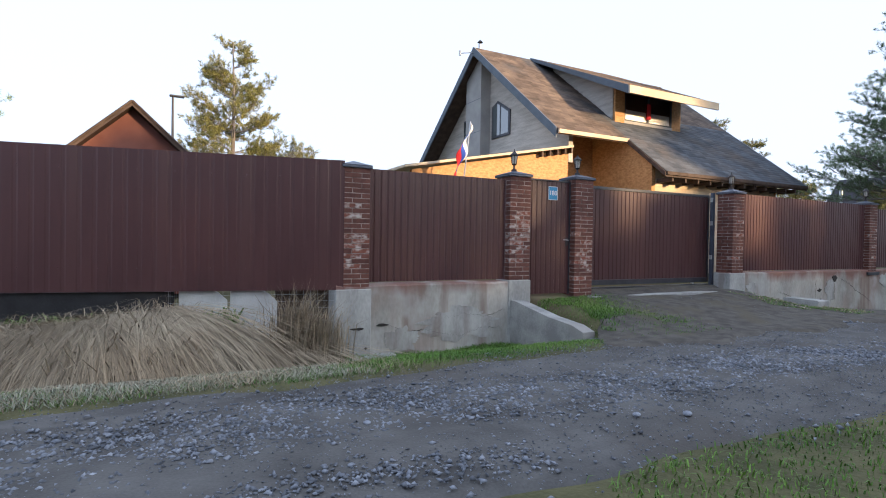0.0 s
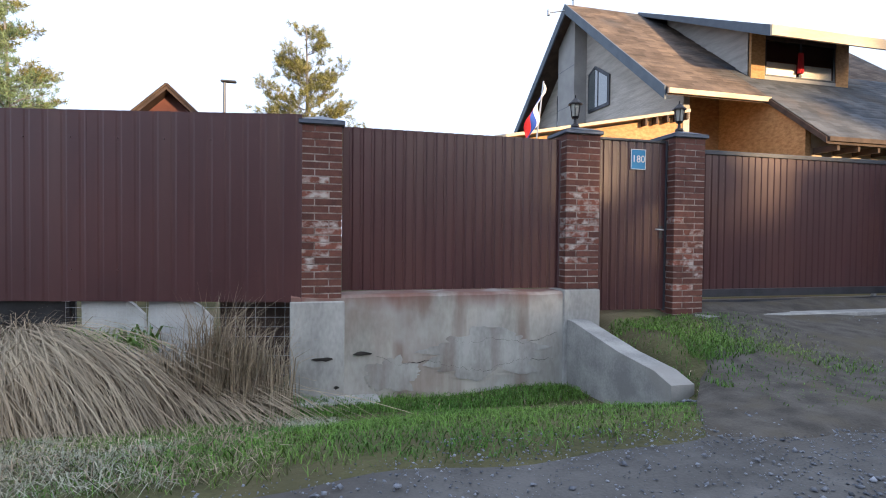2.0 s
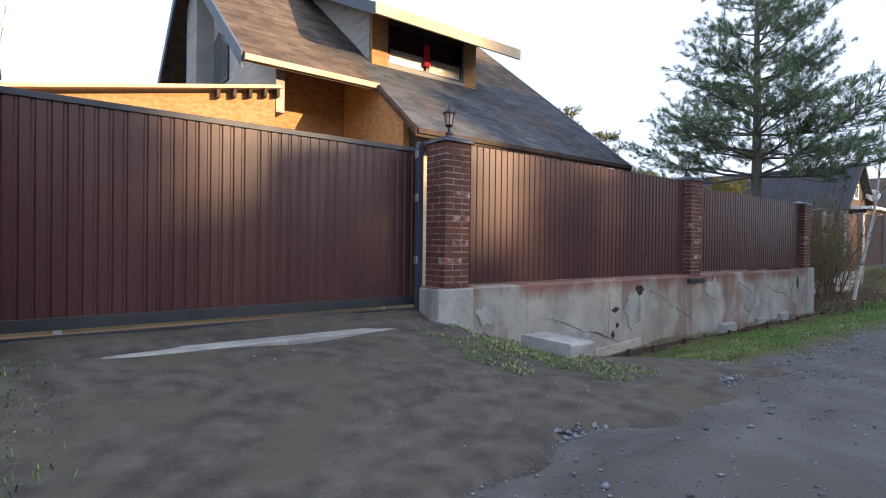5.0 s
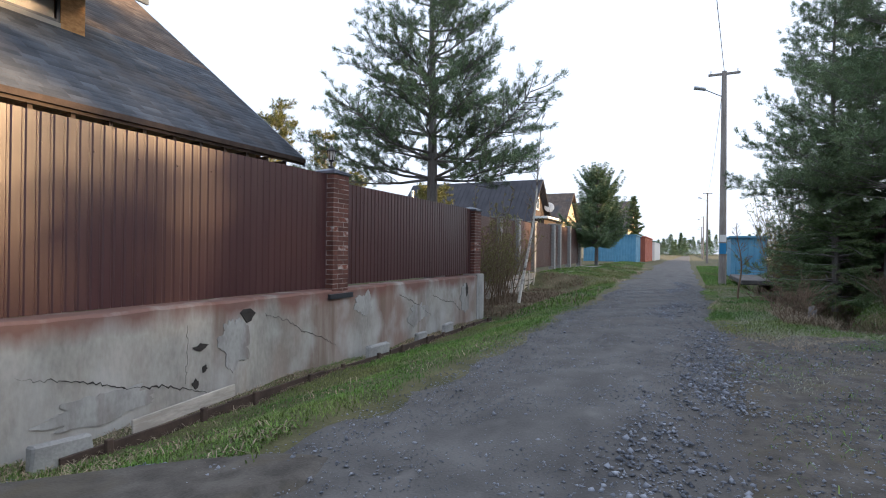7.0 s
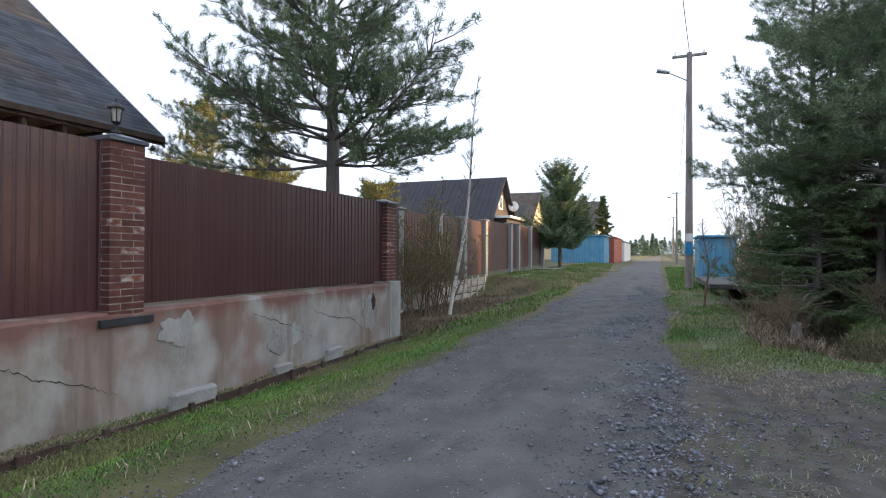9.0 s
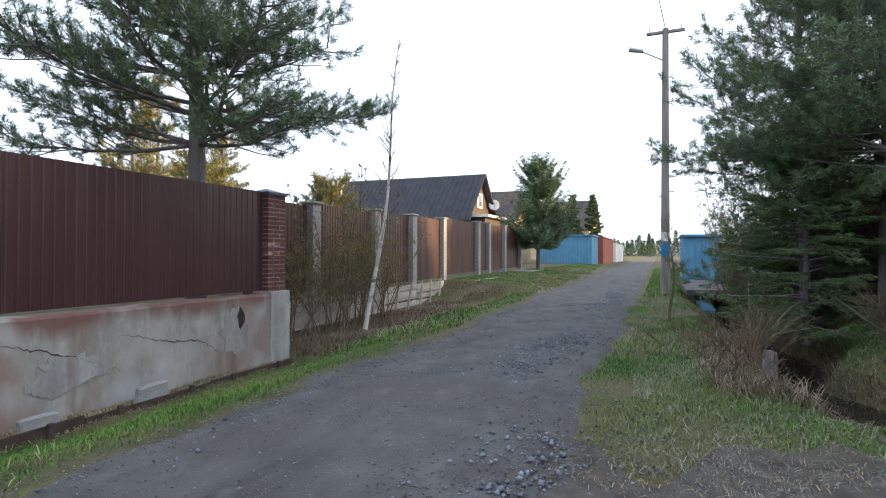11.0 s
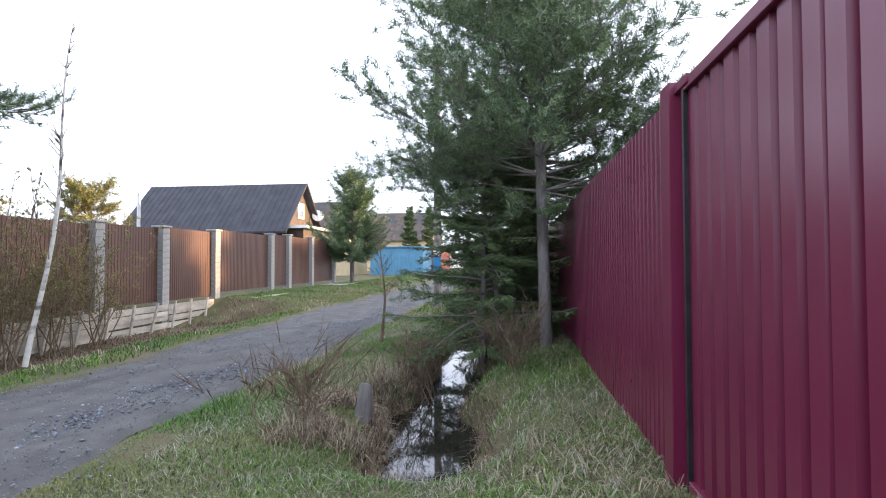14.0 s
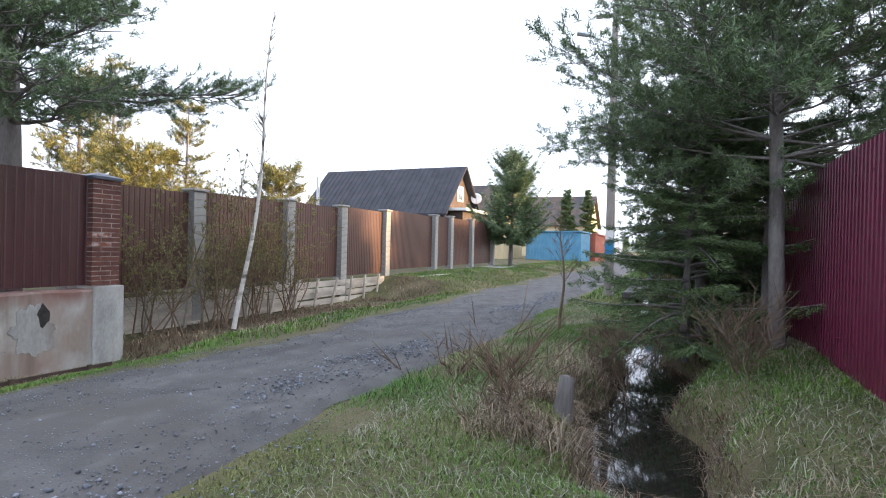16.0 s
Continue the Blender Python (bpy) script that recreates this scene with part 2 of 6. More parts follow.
M_ROOFDARK = mat("dark_wavy_roofing", (0.030, 0.031, 0.040), (0.052, 0.052, 0.062), 1.2, 0.7, 0.1)
M_REDWALL = mat("rust_red_wall", (0.13, 0.05, 0.042), (0.18, 0.075, 0.06), 2, 0.8, 0.2)
M_YELLOW = mat("pale_yellow_wall", (0.62, 0.50, 0.30), (0.7, 0.58, 0.38), 2, 0.8, 0.1)
M_SIDING = mat("white_siding", (0.66, 0.68, 0.70), (0.74, 0.76, 0.78), 3, 0.6, 0.1)
M_WOODPOLE = mat("weathered_pole_wood", (0.20, 0.18, 0.165), (0.33, 0.305, 0.28), 4, 0.9, 0.4, stretch=(1, 1, 0.15))
M_STUMP = mat("grey_stump_wood", (0.12, 0.112, 0.108), (0.24, 0.228, 0.215), 6, 0.9, 0.5, stretch=(1, 1, 0.2))
M_GLASS = glass_mat()
M_CLEAR = bpy.data.materials.new("clear_glass")
M_CLEAR.use_nodes = True
cb = M_CLEAR.node_tree.nodes["Principled BSDF"]
cb.inputs["Transmission Weight"].default_value, cb.inputs["Roughness"].default_value, cb.inputs["IOR"].default_value = 1.0, 0.02, 1.3
M_WATER = mat("ditch_water", (0.012, 0.012, 0.010), (0.018, 0.017, 0.014), 2, 0.04, 0.03, fine=3, spec=0.8, dist=0.01)
M_PLASTIC = mat("black_plastic_sheet", (0.015, 0.015, 0.018), (0.03, 0.03, 0.034), 4, 0.5, 0.3)

# ---- builders ----


def link(name, me, material, parent=None, label=""):
    ob = new(name, me)
    if material:
        me.materials.append(material)
    if parent:
        ob.parent = parent
    if label:
        ob["label"] = label
    return ob


def part(name, bm, material, parent=None, label="", smooth=False):
    """One bmesh as one mesh object under a thing or a part."""
    me = bpy.data.meshes.new(name)
    bm.normal_update()
    bm.to_mesh(me)
    bm.free()
    if smooth:
        for p in me.polygons:
            p.use_smooth = True
    return link(name, me, material, parent, label)


def thing(name, m, label, category, group="", kind=""):
    ob = new(name)
    ob.empty_display_size = 0.1
    ob.matrix_world = m
    return tagged(ob, label, category, group, kind)


def raw(name, v, f, material, parent=None, label=""):
    """A mesh from numpy vertices and equal-sided faces."""
    v, f = np.asarray(v, dtype=np.float32), np.asarray(f, dtype=np.int32)
    me = bpy.data.meshes.new(name)
    k = f.shape[1]
    me.vertices.add(len(v))
    me.vertices.foreach_set("co", v.ravel())
    me.loops.add(f.size)
    me.loops.foreach_set("vertex_index", f.ravel())
    me.polygons.add(len(f))
    me.polygons.foreach_set("loop_start", np.arange(0, f.size, k, dtype=np.int32))
    me.update(calc_edges=True)
    return link(name, me, material, parent, label)


def bx(bm, x0, x1, y0, y1, z0, z1, bev=0.0):
    """A box added to a bmesh, its edges bevelled if asked."""
    r = bmesh.ops.create_cube(bm, size=1)
    for v in r["verts"]:
        v.co = Vector((x0 + (v.co.x + 0.5) * (x1 - x0), y0 + (v.co.y + 0.5) * (y1 - y0), z0 + (v.co.z + 0.5) * (z1 - z0)))
    if bev:
        bmesh.ops.bevel(bm, geom=list({e for v in r["verts"] for e in v.link_edges}), offset=bev, segments=1, affect="EDGES")
    return bm


def box(x0, x1, y0, y1, z0, z1, bev=0.0):
    return bx(bmesh.new(), x0, x1, y0, y1, z0, z1, bev)


def rod(bm, p, q, r0, r1=None, n=8):
    """A tapered round bar from p to q."""
    p, q = Vector(p), Vector(q)
    d = q - p
    m = Matrix.Translation((p + q) / 2) @ d.to_track_quat("Z", "Y").to_matrix().to_4x4()
    bmesh.ops.create_cone(bm, cap_ends=True, segments=n, radius1=r0, radius2=r0 if r1 is None else r1, depth=d.length, matrix=m)
    return bm


def prism(poly, axis, a0, a1):
    """A solid from a polygon: axis 'x' takes (y, z) points, 'y' takes (x, z), 'z' takes (x, y)."""
    bm = bmesh.new()
    put = {"x": lambda u, w, s: (s, u, w), "y": lambda u, w, s: (u, s, w), "z": lambda u, w, s: (u, w, s)}[axis]
    lo = [bm.verts.new(put(u, w, a0)) for u, w in poly]
    hi = [bm.verts.new(put(u, w, a1)) for u, w in poly]
    bm.faces.new(lo)
    bm.faces.new(hi[::-1])
    for i in range(len(poly)):
        j = (i + 1) % len(poly)
        bm.faces.new((lo[j], lo[i], hi[i], hi[j]))
    bmesh.ops.recalc_face_normals(bm, faces=bm.faces)
    return bm


def ribbed(length, z0, z1, pitch=0.115, depth=0.012, z0b=None, z1b=None):
    """A trapezoid-ribbed steel sheet along x, front towards -y, with thickness."""
    z0b, z1b = z0 if z0b is None else z0b, z1 if z1b is None else z1b
    prof, x = [], 0.0
    while x < length:
        for dx, dy in ((0, 0), (0.62, 0), (0.72, 1), (0.90, 1)):
            if x + dx * pitch < length:
                prof.append((x + dx * pitch, dy * depth))
        x += pitch
    prof.append((length, 0))
    bm = bmesh.new()
    cols = []
    for x, y in prof:
        t = x / length
        a, b = z0 + (z0b - z0) * t, z1 + (z1b - z1) * t
        cols.append([bm.verts.new(c) for c in ((x, y, a), (x, y, b), (x, y + 0.003, b), (x, y + 0.003, a))])
    for p, q in zip(cols, cols[1:]):
        for k in range(4):
            bm.faces.new((p[k], q[k], q[(k + 1) % 4], p[(k + 1) % 4]))
    bm.faces.new(cols[0])
    bm.faces.new(cols[-1][::-1])
    bmesh.ops.recalc_face_normals(bm, faces=bm.faces)
    return bm


# ---- ground ----


def sstep(a, b, x):
    t = np.clip((x - a) / (b - a), 0, 1)
    return t * t * (3 - 2 * t)


def wob(x, y, s, k):
    """A smooth wave of about one, for uneven ground."""
    return (np.sin(x * s + k) * np.cos(y * s * 1.3 + 2 * k) + np.sin((x + y) * s * 0.61 + 3 * k)) * 0.5


def ground_z(x, y):
    x, y = np.asarray(x, float), np.asarray(y, float)
    z = np.full(np.broadcast(x, y).shape, 0.0)
    # verge falls from the road to the foot of the fence, except at the drive
    drive = sstep(5.3, 5.9, x) * (1 - sstep(11.1, 12.4, x))
    fall = -0.52 * sstep(4.9, 7.3, y) * (1 - drive) + 0.24 * sstep(5.0, 7.7, y) * drive
    far = sstep(23.8, 25.0, x)
    fall = fall * (1 - far) + far * (-0.42 * sstep(5.6, 7.2, y) * (1 - sstep(34, 36.5, x)) + 0.33 * sstep(5.2, 9.0, y) * sstep(34, 36.5, x) + 0.75 * sstep(9.2, 9.4, y) * (1 - sstep(34, 36.5, x)))
    left = 1 - sstep(1.6, 2.5, x)
    fall = fall * (1 - left) + left * (-0.42 * sstep(4.7, 7.2, y))
    yard = sstep(7.75, 8.0, y) * (1 - sstep(23.8, 24.4, x)) * sstep(2.0, 2.6, x)
    z = z + fall * (1 - yard) + 0.3 * yard
    # ditch and bank on the other side
    mid = -0.33 + 0.025 * (x - 24) + 0.13 * np.sin(x * 1.6) + 0.07 * np.sin(x * 3.9 + y)
    ditch = np.exp(-np.abs((y - mid) / (0.60 + 0.10 * np.sin(x * 2.7))) ** 3) * sstep(21.6, 22.7, x) * (1 - sstep(46, 50, x))
    z = z - 0.78 * ditch
    bank = (1 - sstep(-1.6, -0.5, y)) * sstep(14.5, 17.0, x) * 0.30 + (1 - sstep(-0.9, 0.9, y)) * 0.12 * sstep(14.5, 17.5, x) * (1 - sstep(20, 21.5, x))
    z = z + bank * (1 - ditch)
    off = np.clip(np.maximum(y - 5.0, 1.7 - y), 0, 1)
    z = z + off * (0.035 * wob(x, y, 2.1, 0.7) + 0.02 * wob(x, y, 5.3, 1.9))
    under = sstep(1.98, 2.3, y) * (1 - sstep(4.45, 4.75, y))
    return z - 0.05 * under


def axis_steps(lo, a, b, hi, step):
    out = list(np.arange(a, b + 1e-6, step))
    d, v = step, b
    while v < hi:
        d *= 1.35
        v += d
        out.append(min(v, hi))
    d, v = step, a
    while v > lo:
        d *= 1.35
        v -= d
        out.insert(0, max(v, lo))
    return np.array(out)


def sheet(name, xs, ys, zf, material, label):
    X, Y = np.meshgrid(xs, ys)
    v = np.stack([X.ravel(), Y.ravel(), zf(X, Y).ravel()], 1)
    n, k = len(xs), len(ys)
    i = (np.arange(k - 1)[:, None] * n + np.arange(n - 1)[None]).ravel()
    ob = raw(name, v, np.stack([i, i + 1, i + n + 1, i + n], 1), material)
    for p in ob.data.polygons:
        p.use_smooth = True
    return tagged(ob, label, name.replace("_", " "), kind="structure")


sheet("ground", axis_steps(-900, -6, 40, 1500, 0.16), axis_steps(-900, -4, 11, 900, 0.14), ground_z, M_GROUND, "uneven turf and soil verges beside the lane")


def road_edge(x, side):
    w = 0.10 * np.sin(x * 0.9 + side) + 0.07 * np.sin(x * 2.3 + 2 * side) + 0.04 * np.sin(x * 5.1)
    return (4.93 - 0.32 * (1 - sstep(1.5, 4.5, x)) + 0.45 * sstep(26, 36, x) + 1.7 * sstep(36, 85, x) if side else 2.10 + 0.35 * sstep(30, 70, x)) + w


def road_mesh():
    xs = axis_steps(-200, -6, 40, 420, 0.14)
    ts = np.linspace(0, 1, 26)
    X, T = np.meshgrid(xs, ts)
    lo, hi = road_edge(X, 0), road_edge(X, 1)
    Y = lo + (hi - lo) * T
    Z = 0.012 * wob(X, Y, 1.3, 0.4) + 0.008 * wob(X, Y, 6.1, 1.1) + 0.02 * np.sin(T * math.pi) - 0.05 * ((T < 0.001) | (T > 0.999))
    v = np.stack([X.ravel(), Y.ravel(), Z.ravel()], 1)
    n, k = len(xs), len(ts)
    i = (np.arange(k - 1)[:, None] * n + np.arange(n - 1)[None]).ravel()
    ob = raw("road", v, np.stack([i, i + 1, i + n + 1, i + n], 1), M_ROAD)
    for p in ob.data.polygons:
        p.use_smooth = True
    tagged(ob, "worn grey lane of packed asphalt crumb and gravel", "road", kind="structure")


road_mesh()


def drive_mesh():
    us, ts = np.linspace(0, 1, 50), np.linspace(0, 1, 30)
    U, T = np.meshgrid(us, ts)
    Y = 4.45 + 3.85 * T + (1 - T) * (0.14 * np.sin(U * 23) + 0.10 * np.sin(U * 51 + 1))
    x0 = 4.6 + 2.3 * sstep(0, 0.75, T) + 0.12 * np.sin(9 * T)
    x1 = 13.4 - 2.0 * sstep(0, 0.8, T) + 0.12 * np.sin(7 * T + 1)
    X = x0 + (x1 - x0) * U
    Z = np.maximum(ground_z(X, Y), 0) + 0.018 - 0.06 * (T < 0.001) + 0.03 * np.clip(np.minimum(U, 1 - U) * 12, -0.5, 1) + 0.004 * wob(X, Y, 3.1, 2) - 0.03 * (U < 0.001) - 0.03 * (U > 0.999)
    v = np.stack([X.ravel(), Y.ravel(), Z.ravel()], 1)
    i = (np.arange(29)[:, None] * 50 + np.arange(49)[None]).ravel()
    ob = raw("driveway", v, np.stack([i, i + 1, i + 51, i + 50], 1), M_DIRT)
    for p in ob.data.polygons:
        p.use_smooth = True
    tagged(ob, "bare earth and gravel drive up to the gate", "driveway", kind="structure")


drive_mesh()


def trodden_mesh():
    """Bare trodden earth beside the lane, with a wavering outline."""
    us, ts = np.linspace(0, 1, 60), np.linspace(0, 1, 34)
    U, T = np.meshgrid(us, ts)
    Y = -2.05 + T * 4.50
    X = 11.5 + 0.6 * np.sin(Y * 2.1) + U * (8.6 + 0.5 * np.sin(Y * 2.7 + 1) + 0.25 * np.sin(Y * 7.3) + 0.35 * Y)
    rim = (U < 0.001) | (U > 0.999) | (T < 0.001) | (T > 0.999)
    Z = ground_z(X, Y) + 0.022 - 0.06 * rim + 0.008 * wob(X, Y, 4.3, 1)
    i = (np.arange(33)[:, None] * 60 + np.arange(59)[None]).ravel()
    ob = raw("trodden_earth", np.stack([X.ravel(), Y.ravel(), Z.ravel()], 1), np.stack([i, i + 1, i + 61, i + 60], 1), M_DIRT)
    for p in ob.data.polygons:
        p.use_smooth = True
    tagged(ob, "trodden grey-brown earth beside the lane", "earth", kind="structure")


trodden_mesh()
tagged(part("water", box(21.8, 50, -1.3, 0.9, -0.9, -0.42), M_WATER), "still dark water in the roadside ditch", "water", kind="structure")

# ---- brick pillars ----
FY = 7.67                              # street face of the pillars
BRICK_L, BRICK_W, COURSE = 0.262, 0.122, 0.0762
brick_mesh = {}


def brick_data(material):
    if material.name not in brick_mesh:
        me = bpy.data.meshes.new("brick")
        bm = box(-BRICK_L / 2, BRICK_L / 2, -BRICK_W / 2, BRICK_W / 2, 0, 0.064, 0.004)
        bm.to_mesh(me)
        bm.free()
        me.materials.append(material)
        brick_mesh[material.name] = me
    return brick_mesh[material.name]


def lantern(x, y, z):
    g = thing("post_lantern", pose(x, y, z), "small black four-sided lantern on a brick pillar cap", "lantern", "lanterns on the pillars")
    bm = rod(bmesh.new(), (0, 0, 0), (0, 0, 0.03), 0.055, 0.045, 10)
    rod(bm, (0, 0, 0.03), (0, 0, 0.10), 0.022, 0.016, 8)
    rod(bm, (0, 0, 0.10), (0, 0, 0.125), 0.035, 0.05, 8)
    part("stem", bm, M_BLACK, g)
    part("pane", rod(bmesh.new(), (0, 0, 0.125), (0, 0, 0.27), 0.042, 0.062, 6), M_FROST, g, "frosted lantern glass")
    bm = bmesh.new()
    for k in range(6):
        c, s = math.cos(k * math.pi / 3), math.sin(k * math.pi / 3)
        rod(bm, (0.044 * c, 0.044 * s, 0.12), (0.066 * c, 0.066 * s, 0.275), 0.006, n=5)
    part("frame", bm, M_BLACK, g)
    bm = rod(bmesh.new(), (0, 0, 0.27), (0, 0, 0.285), 0.085, 0.085, 12)
    rod(bm, (0, 0, 0.285), (0, 0, 0.345), 0.08, 0.02, 12)
    rod(bm, (0, 0, 0.345), (0, 0, 0.39), 0.012, 0.006, 6)
    part("roof", bm, M_BLACK, g)


def pillar(x0, x1, z0, courses, y=FY, lamp=True, white=0.3):
    w = x1 - x0
    g = thing("brick_pillar", pose((x0 + x1) / 2, y + w / 2, z0), "red-brown brick fence pillar with salt stains and a metal cap", "pillar", "brick pillars of the fence")
    h = courses * COURSE
    i = w / 2 - 0.0035
    part("core", box(-i, i, -i, i, 0, h), M_MORTAR, g, "pale mortar")
    rnd = random.Random(int(x0 * 100))
    sx = w / 0.394
    for c in range(courses):
        salt = 1.0 * white * math.exp(-((c - courses * 0.38) / (courses * 0.22)) ** 2)
        for k in range(4):
            m = M_BRICKW if rnd.random() < salt * (1.6 if k == 0 else 0.5) else M_BRICK
            ob = new("brick", brick_data(m))
            ob.parent = g
            off = (w - BRICK_L * sx) / 2 * (1 if c % 2 else -1)
            base = Matrix.Translation((off, -(w - BRICK_W * sx) / 2, c * COURSE + 0.006 + rnd.uniform(-0.001, 0.001)))
            ob.matrix_local = Matrix.Rotation(k * math.pi / 2, 4, "Z") @ base @ Matrix.Rotation(rnd.uniform(-0.006, 0.006), 4, "Z") @ Matrix.Diagonal((sx, sx, 1, 1))
    bm = bmesh.new()
    o = w / 2 + 0.03
    bx(bm, -o, o, -o, o, h, h + 0.045, 0.006)
    top = bm.verts.new((0, 0, h + 0.13))
    ring = [bm.verts.new((a * o, b * o, h + 0.046)) for a, b in ((-1, -1), (1, -1), (1, 1), (-1, 1))]
    for k in range(4):
        bm.faces.new((ring[k], ring[(k + 1) % 4], top))
    part("cap", bm, M_CAP, g, "slate-blue sheet metal cap")
    if lamp:
        lantern((x0 + x1) / 2, y + w / 2, z0 + h + 0.125)


pillar(2.30, 2.71, 0.53, 24, lamp=False, white=0.5)
pillar(5.29, 5.73, 0.61, 24, white=0.9)
pillar(6.77, 7.21, 0.27, 29, white=0.4)
pillar(11.45, 11.85, 0.65, 24, white=0.15)
pillar(17.52, 17.93, 0.60, 25, white=0.25)
pillar(23.76, 24.21, 0.70, 22, y=7.74, lamp=False, white=0.1)


# ---- fences ----
def fence_panel(name, x0, x1, y, z0, z1, material, label, group, turn=0.0, sheet_w=1.05, **kw):
    """A run of ribbed sheets on two rails, from (x0, y) for x1 - x0 metres."""
    g = thing(name, pose(x0, y, 0, 0, 0, turn), label, "fence", group)
    L = x1 - x0
    n = max(1, round(L / sheet_w))
    kw["pitch"] = L / n / round(L / n / kw.get("pitch", 0.115))   # whole ribs on every sheet
    for i in range(n):
        ob = part("sheet", ribbed(L / n + (0.01 if i < n - 1 else 0), z0, z1, **kw), material, g)
        ob.location = (i * L / n, 0.0015 * (i % 2), 0)
    for zz in (z0 + 0.3, z1 - 0.3):
        part("rail", box(0, L, 0.018, 0.058, zz, zz + 0.04), M_DARKMETAL, g)
    bm = bmesh.new()
    for zz in (z0 + 0.32, z1 - 0.28):
        x = 0.2
        while x < L - 0.1:
            bmesh.ops.create_uvsphere(bm, u_segments=6, v_segments=4, radius=0.009, matrix=Matrix.Translation((x, -0.002, zz)))
            x += 0.46
    part("screws", bm, material, g)["kind"] = "stuff"
    return g


BROWN_LABEL = "dark brown ribbed steel sheet fence panel"
fence_panel("fence_panel", 2.72, 5.28, 7.80, 0.62, 2.38, M_BROWN, BROWN_LABEL + " on a concrete base", "brown street fence")
fence_panel("fence_panel", 11.86, 17.51, 7.80, 0.69, 2.50, M_BROWN, BROWN_LABEL + " on a cracked concrete base", "brown street fence")
fence_panel("fence_panel", 17.94, 23.75, 7.85, 0.71, 2.42, M_BROWN, BROWN_LABEL + " on a cracked concrete base", "brown street fence")
LT = math.degrees(math.atan2(-0.87, 4.15))
fence_panel("fence_panel", 2.305 - 14.0 * math.cos(radians(LT)), 16.305 - 14.0 * math.cos(radians(LT)), 7.66 - 14.0 * math.sin(radians(LT)), 0.52, 2.45, M_BROWN, "tall dark brown shallow-ribbed steel fence over a ditch", "brown street fence", turn=LT, depth=0.005, pitch=0.19)


def gate():
    g = thing("sliding_gate", pose(7.12, 8.35, 0), "wide brown ribbed steel gate, shut, in a dark frame", "gate")
    L = 4.36
    for i in range(4):
        part("sheet", ribbed(L / 4, 0.50, 2.44), M_BROWN, g).location = (i * L / 4, 0, 0)
    for nm, b in (("top_bar", (0, L, -0.02, 0.04, 2.42, 2.48)), ("bottom_bar", (0, L, -0.03, 0.04, 0.40, 0.51)), ("side_bar", (-0.05, 0, -0.02, 0.04, 0.40, 2.48)), ("side_bar", (L, L + 0.05, -0.02, 0.04, 0.40, 2.48))):
        part(nm, box(*b, 0.004), M_DARKMETAL, g)
    rail = thing("gate_track", pose(7.12, 8.35, 0), "low grey steel track under the gate", "track")
    part("channel", box(0, L, -0.06, 0.07, 0.28, 0.36, 0.006), M_DARKMETAL, rail)
    for x in (0.5, L - 0.5):
        part("roller", rod(bmesh.new(), (x, -0.02, 0.38), (x, 0.02, 0.38), 0.035, n=12), M_GALV, rail)
    p = thing("gate_post", pose(11.40, 8.16, 0), "slim blue-grey steel gate post with catches", "post")
    part("shaft", box(-0.04, 0.04, -0.04, 0.04, 0.2, 2.52, 0.004), M_CAP, p)
    for z in (0.95, 1.75, 2.3):
        part("catch", box(-0.065, -0.04, -0.05, 0.02, z, z + 0.10, 0.004), M_GALV, p, "bright steel catch")
    w = thing("wicket_gate", pose(5.76, 7.82, 0), "narrow brown ribbed steel wicket gate, shut", "gate")
    part("sheet", ribbed(0.98, 0.33, 2.42), M_BROWN, w)
    for b in ((-0.02, 0.0, -0.02, 0.03, 0.31, 2.44), (0.98, 1.0, -0.02, 0.03, 0.31, 2.44), (0, 0.98, -0.02, 0.03, 2.42, 2.45)):
        part("frame_bar", box(*b, 0.003), M_DARKMETAL, w)
    h = part("handle", rod(rod(bmesh.new(), (0.93, -0.06, 1.33), (0.81, -0.06, 1.335), 0.009), (0.93, 0, 1.33), (0.93, -0.06, 1.33), 0.009), M_GALV, w, "bright lever handle")
    part("lock_plate", box(0.905, 0.955, -0.012, -0.003, 1.22, 1.38, 0.003), M_DARKMETAL, w)
    s = thing("number_plate", pose(6.34, 7.81, 2.20), "small blue house number plate reading 180", "sign")
    part("plate", box(-0.105, 0.105, -0.006, 0.004, -0.125, 0.125, 0.003), M_BLUE, s)
    bm = bmesh.new()
    for b in ((-0.105, 0.105, -0.009, -0.006, 0.117, 0.125), (-0.105, 0.105, -0.009, -0.006, -0.125, -0.117), (-0.105, -0.097, -0.009, -0.006, -0.117, 0.117), (0.097, 0.105, -0.009, -0.006, -0.117, 0.117)):
        bx(bm, *b)
    part("border", bm, M_WHITE, s)
    cu = bpy.data.curves.new("number", "FONT")
    cu.body, cu.size, cu.align_x, cu.align_y, cu.extrude = "180", 0.125, "CENTER", "CENTER", 0.001
    t = new("number", cu)
    t.data.materials.append(M_WHITE)
    t.parent = s
    t.matrix_local = pose(0, -0.010, 0, 90, 0, 0)


gate()


